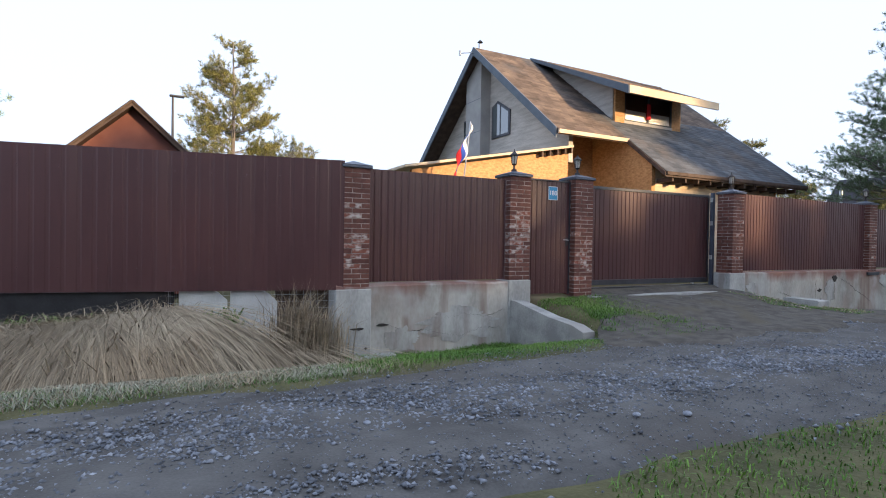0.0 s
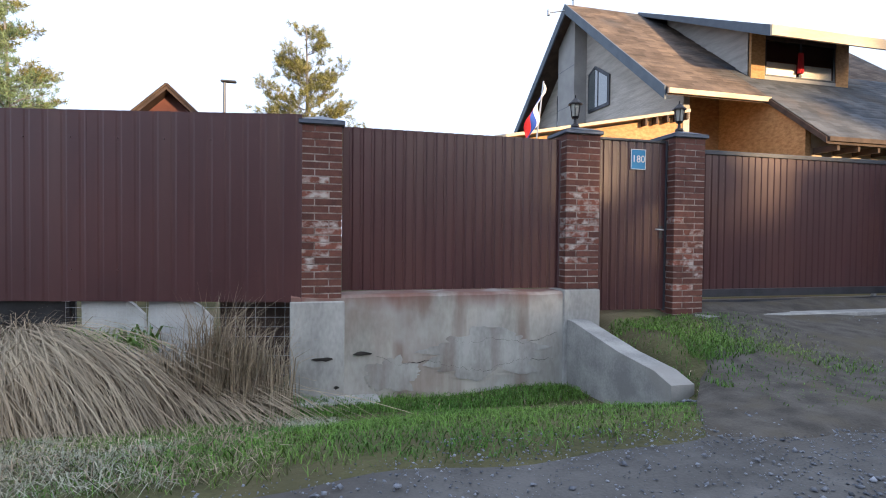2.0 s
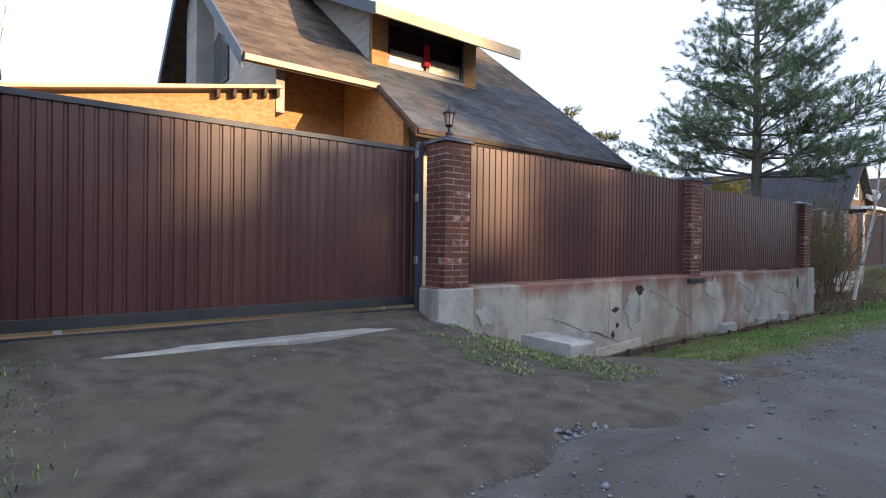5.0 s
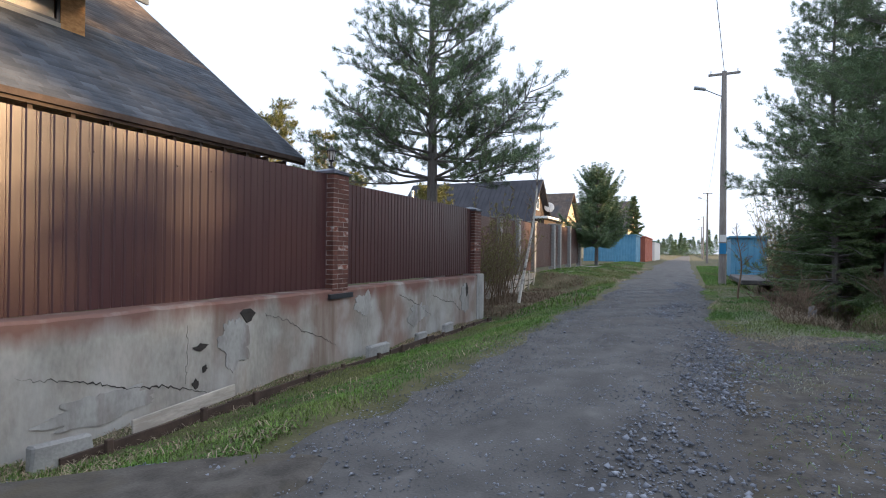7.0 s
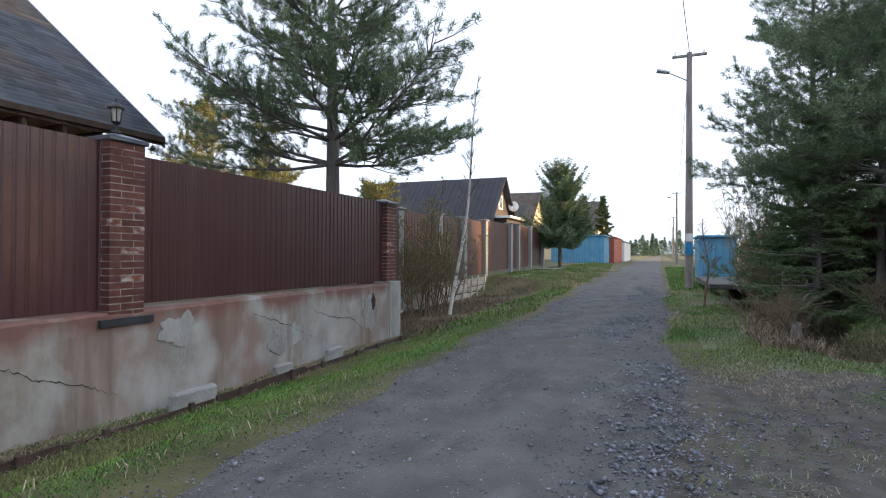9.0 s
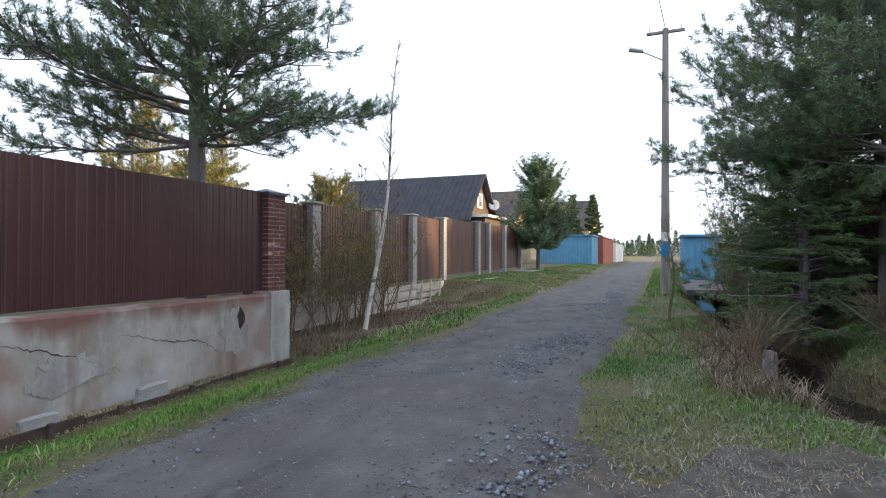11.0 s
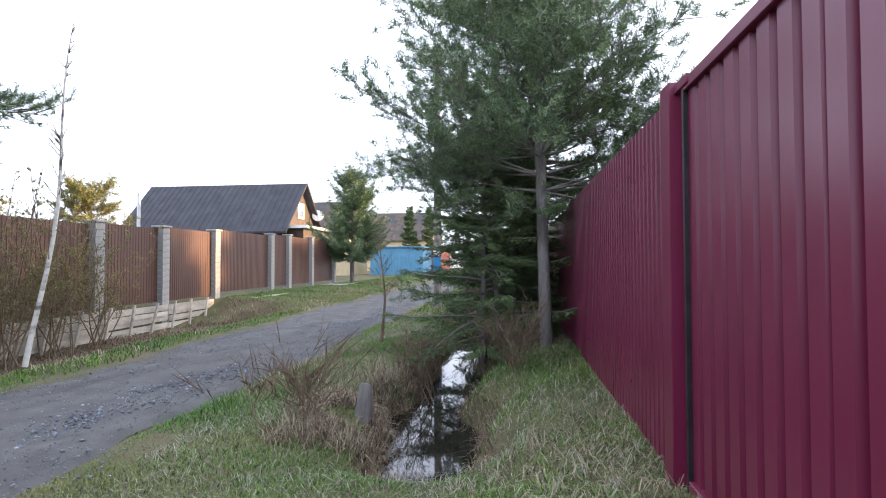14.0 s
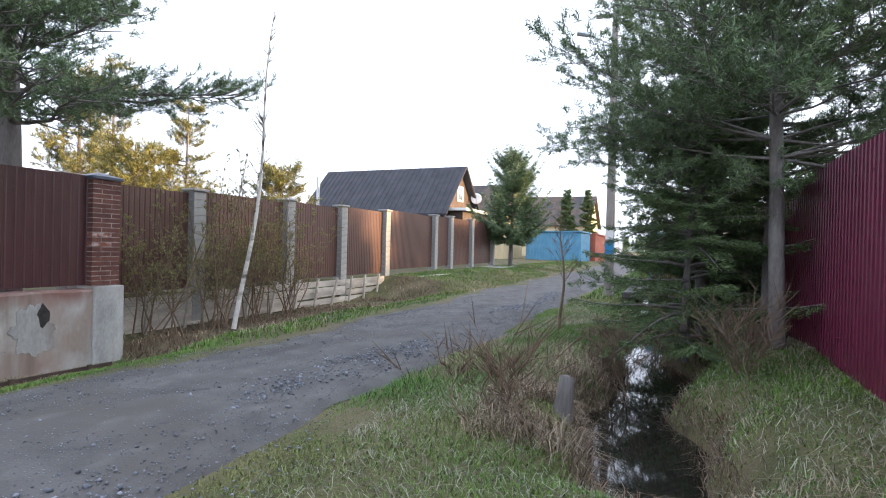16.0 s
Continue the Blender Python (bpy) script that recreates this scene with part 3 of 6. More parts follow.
# ---- concrete base ----
def plinth(name, x0, x1, y0, y1, z0, z1, label, jag, seed):
    """A low wall with an uneven top and slightly bumpy faces."""
    rnd = random.Random(seed)
    n = max(2, int((x1 - x0) / 0.12))
    bm = bmesh.new()
    cols = []
    for i in range(n + 1):
        x = x0 + (x1 - x0) * i / n
        d = jag * (noise.noise((x * 2.1, seed, 0)) * 0.7 + noise.noise((x * 7, seed, 3)) * 0.4)
        f = 0.008 * noise.noise((x * 1.6, seed, 9))
        cols.append([bm.verts.new(c) for c in ((x, y0 + f, z0), (x, y0 + f, z1 + d - 0.03), (x, y0 + f + 0.03, z1 + d), (x, y1, z1 + d), (x, y1, z0))])
    for p, q in zip(cols, cols[1:]):
        for k in range(4):
            bm.faces.new((p[k + 1], p[k], q[k], q[k + 1]))
    bm.faces.new(cols[0])
    bm.faces.new(cols[-1][::-1])
    bmesh.ops.recalc_face_normals(bm, faces=bm.faces)
    return tagged(part(name, bm, M_CONC), label, "wall", kind="structure")


plinth("wall_base_1", 2.20, 5.72, 7.665, 8.05, -0.9, 0.59, "stained plastered concrete base wall under the fence", 0.03, 3)
plinth("wall_base_2", 11.36, 24.22, 7.665, 8.05, -0.9, 0.66, "cracked and stained plastered concrete base wall", 0.03, 8)
for k, (x0, x1, z1) in enumerate(((2.19, 2.745, 0.525), (5.27, 5.745, 0.605), (11.34, 11.91, 0.645), (23.74, 24.235, 0.69))):
    bm = box(x0, x1, 7.642, 8.06, -0.92, z1, 0.012)
    bmesh.ops.subdivide_edges(bm, edges=bm.edges, cuts=3, use_grid_fill=True)
    for v in bm.verts:
        v.co.y += 0.006 * noise.noise(v.co * 3.0)
    tagged(part("wall_pier_%d" % (k + 1), bm, M_PIER), "grey plastered pier of the base wall under a pillar", "wall", kind="structure")
tagged(part("footing", box(1.9, 3.1, 7.40, 7.66, -0.66, -0.47, 0.02), M_CONC2), "low grey concrete footing slab in the grass", "slab")
tagged(part("wing_wall", prism([(7.70, -0.6), (7.70, 0.26), (7.5, 0.25), (6.6, 0.10), (6.05, 0.05), (5.82, -0.02), (5.80, -0.6)], "x", 5.32, 5.55), M_CONC2), "grey concrete wing wall sloping down beside the drive", "wall")
tagged(part("gate_sill", box(7.0, 11.4, 7.34, 7.56, 0.1, 0.29, 0.01), M_CONC2), "pale concrete strip in front of the gate", "slab", kind="structure")
tagged(part("concrete_block", prism([(6.05, -0.5), (6.05, 0.15), (6.07, 0.17), (6.74, 0.18), (6.76, 0.16), (6.76, -0.5)], "x", 11.86, 12.25), M_CONC2), "half-buried grey concrete block by the drive", "block")


# ---- timber house with the long roof ----
RY, RZ, SL = 18.1, 8.95, 0.795         # ridge line and slope


def roof_z(y):
    return RZ - SL * abs(y - RY)


def shingles(x0, x1, ya, yb, name, parent, rise=roof_z, seed=1, holes=None, mt=M_SHINGLE):
    """Overlapping shingle tabs in courses down a slope, each an island of the joined sheet."""
    rnd = random.Random(seed)
    v, f = [], []
    n = int(abs(yb - ya) / 0.125)
    for i in range(n):
        y0 = ya + (yb - ya) * i / n
        y1 = ya + (yb - ya) * (i + 1.25) / n
        x = x0 - rnd.uniform(0, 0.3)
        while x < x1:
            w = rnd.uniform(0.24, 0.40)
            a, b = max(x, x0), min(x + w - 0.006, x1)
            if b - a > 0.02 and not (holes and holes((a + b) / 2, y1)):
                k = len(v)
                za, zb = rise(y0) + 0.012, rise(min(max(y1, min(ya, yb)), max(ya, yb))) + 0.022 + rnd.uniform(0, 0.006)
                yy = min(max(y1, min(ya, yb)), max(ya, yb))
                v += [(a, y0, za), (b, y0, za), (b, yy, zb), (a, yy, zb), (a, yy, zb - 0.014), (b, yy, zb - 0.014)]
                f += [(k, k + 3, k + 2, k + 1), (k + 3, k + 4, k + 5, k + 2)]
            x += w
    ob = raw(name, v, f, mt, parent, "bitumen shingles with bluish shade put into their colour" if mt is M_SHINGLE_SHADED else "brown bitumen shingles")
    ob["kind"] = "stuff"
    return ob


def house():
    g = thing("house", pose(0, 0, 0), "unfinished timber house with steep shingled roof, dormer and bare board walls", "house")
    T = 0.16
    # roof slabs: high part over the porch, long part, rear slope
    def slab(x0, x1, ya, yb, nm, mt):
        return part(nm, prism([(ya, roof_z(ya)), (yb, roof_z(yb)), (yb, roof_z(yb) - T), (ya, roof_z(ya) - T)], "x", x0, x1), mt, g)
    slab(10.63, 13.56, RY, 12.9, "roof", M_DARKWOOD)
    slab(13.56, 21.15, RY, 11.30, "roof", M_DARKWOOD)
    slab(10.63, 21.15, RY, 23.6, "roof", M_DARKWOOD)
    inside = lambda x, y: 14.02 < x < 17.38 and 13.95 < y < 17.9
    shingles(10.63, 13.56, RY, 12.9, "shingles", g, seed=2)
    shingles(13.56, 21.15, RY, 14.6, "shingles", g, seed=3, holes=inside)
    # lower courses take the copy coloured as if in shade
    shingles(13.56, 21.15, 14.6, 11.28, "shingles", g, seed=5, holes=inside, mt=M_SHINGLE_SHADED)
    shingles(10.63, 21.15, RY, 23.6, "shingles", g, seed=4)
    # barge boards and eave boards
    for ya, yb in ((RY, 12.95), (RY, 23.6)):
        part("barge_board", prism([(ya, roof_z(ya) + 0.02), (yb, roof_z(yb) + 0.02), (yb, roof_z(yb) - 0.30), (ya, roof_z(ya) - 0.30)], "x", 10.58, 10.63), M_SLATE, g, "blue-grey barge board")
    part("barge_board", prism([(RY, roof_z(RY) + 0.02), (11.3, roof_z(11.3) + 0.02), (11.3, roof_z(11.3) - 0.2), (RY, roof_z(RY) - 0.2)], "x", 21.15, 21.19), M_SLATE, g)
    part("eave_board", box(10.63, 13.60, 12.83, 12.895, roof_z(12.9) - 0.13, roof_z(12.9) - 0.01), M_CREAM, g, "pale new eave board")
    part("eave_board", box(13.57, 21.15, 11.25, 11.295, roof_z(11.3) - 0.10, roof_z(11.3) + 0.0), M_DARKWOOD, g)
    part("rake_trim", prism([(12.9, roof_z(12.9) - 0.01), (11.3, roof_z(11.3) - 0.01), (11.3, roof_z(11.3) - 0.15), (12.9, roof_z(12.9) - 0.15)], "x", 13.52, 13.56), M_DARKWOOD, g)
    for i in range(12):
        x = 13.9 + i * 0.6
        part("rafter_end", box(x, x + 0.07, 11.35, 12.0, roof_z(11.35) - 0.32, roof_z(11.35) - 0.18), M_DARKWOOD, g)
    # gable wall
    gx = 11.40
    part("gable_wall", prism([(13.3, roof_z(13.3) - 0.14), (RY, RZ - 0.14), (23.0, roof_z(23.0) - 0.14), (23.0, 0.2), (13.9, 0.2), (13.9, 3.9), (13.3, 3.9)], "x", gx, gx + 0.18), M_GREYCLAD, g, "grey rough cladding")
    ch = part("chimney_breast", prism([(18.06, RZ - 0.20), (18.06, 0.2), (19.22, 0.2), (19.22, roof_z(19.22) - 0.18)], "x", gx - 0.45, gx), M_GREYPANEL, g, "smooth grey panel column")
    for z in (4.4, 5.7, 7.0):
        part("panel_joint", box(gx - 0.454, gx - 0.45, 18.07, 19.21, z, z + 0.015), M_SLATE, ch)
    part("house_wall", box(gx + 0.18, 20.3, 14.6, 14.8, 0.2, 5.9), M_OSB, g, "bare orange strand board wall")
    part("house_wall", box(13.62, 13.78, 11.9, 14.6, 0.2, 3.6), M_OSB, g, "bare orange strand board wall")
    bm = prism([(11.9, 3.6), (14.6, 3.6), (14.6, roof_z(14.6) - 0.2), (11.9, roof_z(11.9) - 0.2)], "x", 13.62, 13.78)
    part("house_wall", bm, M_OSB, g)
    part("house_wall", box(13.78, 20.2, 11.95, 12.1, 0.2, 3.75), M_CREAM, g, "pale board wall under the eave")
    part("house_wall", box(20.2, 20.35, 11.95, 23.0, 0.2, 3.9), M_OSB, g)
    part("gable_wall", prism([(12.0, roof_z(12.0) - 0.15), (RY, RZ - 0.15), (23.0, roof_z(23.0) - 0.15), (23.0, 3.9), (12.0, 3.9)], "x", 20.2, 20.36), M_GREYCLAD, g)
    part("house_wall", box(gx, 20.3, 22.9, 23.0, 0.2, roof_z(22.9) - 0.15), M_GREYCLAD, g)
    # gable window with cut upper corner
    w = part("window", prism([(16.60, 5.36), (17.85, 5.36), (17.85, 6.62), (17.45, 6.80), (16.60, 6.30)], "x", gx - 0.05, gx), M_DARKMETAL, g, "dark framed gable window")
    part("pane", prism([(16.69, 5.45), (17.18, 5.45), (17.18, 6.53), (16.69, 6.24)], "x", gx - 0.06, gx - 0.05), M_GLASS, w)
    part("pane", prism([(17.26, 5.45), (17.76, 5.45), (17.76, 6.56), (17.45, 6.70), (17.26, 6.58)], "x", gx - 0.06, gx - 0.05), M_GLASS, w)
    w = part("window", box(gx - 0.05, gx, 19.5, 20.1, 5.3, 6.5), M_DARKMETAL, g)
    part("pane", box(gx - 0.06, gx - 0.05, 19.57, 20.03, 5.38, 6.42), M_GLASS, w)
    # dormer
    dz = lambda y: 9.05 - 0.462 * (RY + 0.1 - y)
    part("dormer_roof", prism([(RY + 0.1, dz(RY + 0.1)), (12.72, dz(12.72)), (12.72, dz(12.72) - 0.22), (RY + 0.1, dz(RY + 0.1) - 0.12)], "x", 13.42, 17.85), M_DARKWOOD, g)
    shingles(13.42, 17.85, RY + 0.1, 12.70, "shingles", g, rise=dz, seed=6)
    part("barge_board", prism([(RY, dz(RY) + 0.02), (12.7, dz(12.7) + 0.02), (12.7, dz(12.7) - 0.26), (RY, dz(RY) - 0.10)], "x", 13.37, 13.42), M_SLATE, g, "blue-grey barge board")
    part("eave_board", box(13.37, 17.9, 12.64, 12.70, dz(12.7) - 0.25, dz(12.7) + 0.01), M_CREAM, g, "pale new eave board")
    for x in (14.0, 17.3):
        part("dormer_side", prism([(13.98, roof_z(13.98)), (13.98, dz(13.98) - 0.14), (17.4, dz(17.4) - 0.1), (17.4, roof_z(17.4))], "x", x, x + 0.1), M_GREYCLAD, g, "grey rough cladding")
    y = 13.90
    b0, b1 = 5.58, dz(13.95) - 0.16
    for x0, x1 in ((14.0, 14.46), (16.94, 17.40)):
        part("dormer_front", box(x0, x1, y, y + 0.12, b0, b1), M_OSB, g, "bare strand board")
    part("dormer_front", box(14.46, 16.94, y, y + 0.12, b0, b0 + 0.14), M_GREYPANEL, g, "grey sill board")
    part("dormer_front", box(14.46, 16.94, y, y + 0.12, b1 - 0.22, b1), M_DARKWOOD, g)
    win = part("window", box(14.46, 16.94, y + 0.02, y + 0.06, b0 + 0.14, b0 + 0.20), M_DARKMETAL, g, "dark window frame")
    for b in ((14.46, 14.53, y + 0.02, y + 0.06, b0 + 0.2, b1 - 0.22), (15.66, 15.74, y + 0.02, y + 0.06, b0 + 0.2, b1 - 0.22), (16.87, 16.94, y + 0.02, y + 0.06, b0 + 0.2, b1 - 0.22)):
        part("mullion", box(*b), M_DARKMETAL, win)
    for x0, x1 in ((14.53, 15.66), (15.74, 16.87)):
        part("pane", box(x0, x1, y + 0.035, y + 0.040, b0 + 0.2, b1 - 0.22), M_CLEAR, win).visible_shadow = False
    # white panels behind the lower part of each pane
    for x0, x1 in ((14.55, 15.60), (15.80, 16.85)):
        part("lower_panel", box(x0, x1, y + 0.066, y + 0.08, b0 + 0.2, b0 + 0.56), M_WHITE, win, "white panel behind the lower pane")
    part("dormer_inside", box(14.12, 17.28, 14.3, 14.36, b0 - 0.2, b1), M_REDWALL, g)
    # red cloth hung in the dormer window
    bm = bmesh.new()
    for k in range(5):
        rod(bm, (15.60 + 0.03 * k, y - 0.02 - 0.01 * (k % 2), b0 + 0.30 + 0.05 * (k % 3)), (15.62 + 0.025 * k, y - 0.01, b0 + 0.86), 0.045, 0.03, 7)
    tagged(part("red_cloth", bm, M_FLAGRED), "red cloth hanging in the dormer window", "cloth")
    # annex with sloping top and lean-to roof
    part("annex_wall", prism([(5.9, 0.2), (11.38, 0.2), (11.38, 4.28), (5.9, 3.24)], "y", 13.3, 13.45), M_OSB, g, "bare orange strand board wall")
    part("annex_roof", prism([(5.6, 3.26), (11.45, 4.35), (11.45, 4.42), (5.6, 3.33)], "y", 13.1, 16.5), M_CREAM, g, "thin plank lean-to roof")
    for x in (10.2, 10.5, 10.8, 11.1, 11.35):
        part("rafter_end", box(x, x + 0.06, 13.12, 13.3, 3.95 + (x - 10.2) * 0.19, 4.11 + (x - 10.2) * 0.19), M_DARKWOOD, g)
    part("porch_window", box(11.9, 12.8, 14.55, 14.6, 1.6, 2.95), M_DARKMETAL, g)
    # stove pipe on the ridge, wire bracket at the gable peak
    bm = rod(bmesh.new(), (11.2, 18.6, 8.4), (11.2, 18.6, 9.35), 0.07, n=12)
    p = part("flue", bm, M_GALV, g, "steel flue pipe")
    part("flue_cap", rod(rod(bmesh.new(), (11.2, 18.6, 9.42), (11.2, 18.6, 9.52), 0.12, 0.03, 12), (11.2, 18.6, 9.33), (11.2, 18.6, 9.42), 0.03), M_BLACK, p)
    part("wire_bracket", rod(rod(bmesh.new(), (10.58, 18.1, 8.75), (10.1, 18.3, 8.7), 0.02), (10.1, 18.3, 8.62), (10.1, 18.3, 8.80), 0.05), M_GALV, g)
    # ladder leaning on the porch wall
    l = thing("ladder", pose(12.8, 14.2, 0.3, -10, 0, 0), "plain wooden ladder leaning on the strand board wall", "ladder")
    for x in (0, 0.45):
        part("rail", box(x, x + 0.05, 0, 0.06, 0, 3.4), M_GREYWOOD, l)
    for i in range(10):
        part("rung", box(0.05, 0.45, 0.02, 0.05, 0.3 + i * 0.32, 0.34 + i * 0.32), M_GREYWOOD, l)


house()


def flag():
    g = thing("flag", pose(6.9, 12.3, 2.35), "white, blue and red flag hanging from a pole", "flag")
    part("pole", rod(bmesh.new(), (0, 0, 0), (0.25, 0, 2.15), 0.018), M_GALV, g)
    for nm, mt, a, b in (("white_stripe", M_FLAGWHITE, 0.0, 0.33), ("blue_stripe", M_FLAGBLUE, 0.33, 0.66), ("red_stripe", M_FLAGRED, 0.66, 1.0)):
        bm = bmesh.new()
        grid = []
        for i in range(9):
            u = a + (b - a) * i / 8
            row = []
            for j in range(13):
                v = j / 12
                # cloth hung from the slanted pole, folded
                row.append(bm.verts.new((0.25 - 0.10 * v - 0.38 * u + 0.05 * math.sin(v * 9 + u * 4) - v * 0.05, -0.04 - 0.05 * math.sin(v * 7 + u * 9), 2.1 - 0.80 * u - 0.85 * v)))
            grid.append(row)
        for r, s in zip(grid, grid[1:]):
            for k in range(12):
                bm.faces.new((r[k], r[k + 1], s[k + 1], s[k]))
        ob = part(nm, bm, mt, g, smooth=True)
        md = ob.modifiers.new("thick", "SOLIDIFY")
        md.thickness = 0.004


flag()

# ---- trees ----


def tube(pts, radii, n=7):
    """A bent, tapered limb through pts: vertices and quads."""
    v, f = [], []
    for i, (p, r) in enumerate(zip(pts, radii)):
        p = Vector(p)
        d = (Vector(pts[min(i + 1, len(pts) - 1)]) - Vector(pts[max(i - 1, 0)])).normalized()
        s = d.cross(Vector((0.31, 0.95, 0.1))).normalized()
        t = d.cross(s)
        for k in range(n):
            a = 2 * math.pi * k / n
            v.append(tuple(p + (s * math.cos(a) + t * math.sin(a)) * r))
    for i in range(len(pts) - 1):
        for k in range(n):
            f.append((i * n + k, i * n + (k + 1) % n, (i + 1) * n + (k + 1) % n, (i + 1) * n + k))
    return v, f


class Bag:
    def __init__(self):
        self.v, self.f, self.n = [], [], 0

    def add(self, v, f):
        v = np.asarray(v, float)
        self.v.append(v)
        self.f.append(np.asarray(f) + self.n)
        self.n += len(v)

    def make(self, name, material, parent, label=""):
        return raw(name, np.concatenate(self.v), np.concatenate(self.f), material, parent, label)


def needles(centres, dirs, length, width, per, spread, rng):
    """Tufts of thin needles round each centre, pointing along its direction."""
    c, d = np.repeat(np.asarray(centres), per, 0), np.repeat(np.asarray(dirs), per, 0)
    n = len(c)
    w = d + rng.normal(0, spread, (n, 3))
    w /= np.linalg.norm(w, axis=1, keepdims=True)
    base = c + rng.normal(0, length * 0.22, (n, 3))
    L = length * rng.uniform(0.6, 1.25, (n, 1))
    side = np.cross(w, rng.normal(0, 1, (n, 3)))
    side /= np.linalg.norm(side, axis=1, keepdims=True)
    v = np.stack([base - side * width, base + side * width, base + w * L], 1).reshape(-1, 3)
    return v, np.arange(3 * n).reshape(-1, 3)


def pine(x, y, z, h, reach, first, seed, label, mt=M_NEEDLE, r=0.16, whorls=11, dens=1.0, tip=0.35, per=15, nl=0.10, lean=(0, 0), group="", nw=0.0058, shoot=0.18, spread=1.0):
    """A Scots pine: bare lower trunk, whorls of rising limbs, tufted shoots."""
    rng, rnd = np.random.default_rng(seed), random.Random(seed)
    g = thing("pine_tree", pose(x, y, z), label, "tree", group)
    trunk = [(lean[0] * t * t + 0.06 * math.sin(5 * t + seed), lean[1] * t * t + 0.06 * math.cos(4 * t + seed), h * t) for t in np.linspace(0, 1, 14)]
    v, f = tube(trunk, [r * (1 - 0.93 * t) + 0.01 for t in np.linspace(0, 1, 14)], 10)
    raw("trunk", v, f, M_BARK, g)
    limbs, cen, dirs = Bag(), [], []
    for i in range(whorls):
        t = first + (1 - first) * (i + rnd.uniform(-0.5, 0.5)) / whorls
        t = min(max(t, first), 0.985)
        k = t * 13
        a0, a1 = trunk[int(k)], trunk[min(int(k) + 1, 13)]
        o = Vector(a0).lerp(Vector(a1), k - int(k))
        rel = (t - first) / (1 - first)
        L0 = reach * (0.50 + 0.50 * (1 - rel) ** 2.5) * (1 - rel) ** 0.45 + 0.3
        for j in range(rnd.randint(4, 6)):
            a = 2 * math.pi * (j / 5 + rnd.random() * 0.9) + i
            L = L0 * rnd.uniform(0.6, 1.15)
            rise = rnd.uniform(-0.15, 0.40) + 0.45 * rel
            d = Vector((math.cos(a), math.sin(a), rise)).normalized()
            pts = [o + d * L * s + Vector((0, 0, 0.16 * L * s * s - 0.10 * L * s)) + Vector((rnd.uniform(-1, 1), rnd.uniform(-1, 1), rnd.uniform(-0.5, 0.5))) * 0.04 * L * (s > 0) for s in (0, 0.25, 0.5, 0.75, 1)]
            rr = r * 0.26 * (1 - 0.6 * rel)
            limbs.add(*tube(pts, [rr, rr * 0.75, rr * 0.5, rr * 0.3, rr * 0.12], 5))
            m = max(4, int(L * 7.0 * dens))
            for q in range(m):
                s = 0.22 + 0.78 * (q + rnd.random()) / m
                b = pts[min(3, int(s * 4))].lerp(pts[min(4, int(s * 4) + 1)], s * 4 - int(s * 4) if s < 1 else 1)
                side = Vector((-d.y, d.x, 0)) * (1 if q % 2 else -1)
                sd = (d * rnd.uniform(0.6, 1.0) + side * rnd.uniform(0.3, 1.1) + Vector((0, 0, rnd.uniform(-0.45, 0.65)))).normalized()
                sl = 0.16 + L * rnd.uniform(0.14, 0.30) * (1.2 - 0.75 * s)
                e_ = b + sd * sl + Vector((0, 0, 0.12 * sl))
                limbs.add(*tube([b, b.lerp(e_, 0.5) + Vector((0, 0, -0.03 * sl)), e_], [rr * 0.30, rr * 0.2, rr * 0.1], 4))
                ns = max(1, int(sl / shoot))
                for w in range(ns + 1):
                    c0 = b.lerp(e_, 0.30 + 0.70 * w / ns)
                    up = (sd + Vector((rnd.uniform(-1, 1), rnd.uniform(-1, 1), rnd.uniform(-0.4, 1.0) + tip)) * 0.9).normalized()
                    tl = shoot * rnd.uniform(0.7, 1.3)
                    limbs.add(*tube([c0, c0 + up * tl], [rr * 0.12, rr * 0.06], 3))
                    for u in (0.5, 0.75, 1.0):
                        cen.append(c0 + up * tl * u)
                        dirs.append(up)
    limbs.make("branchwork", M_BARK, g)["kind"] = "stuff"
    v, f = needles([tuple(c) for c in cen], [tuple(d) for d in dirs], nl, nw, per, spread, rng)
    raw("crown", v, f, mt, g)["kind"] = "stuff"
    return g


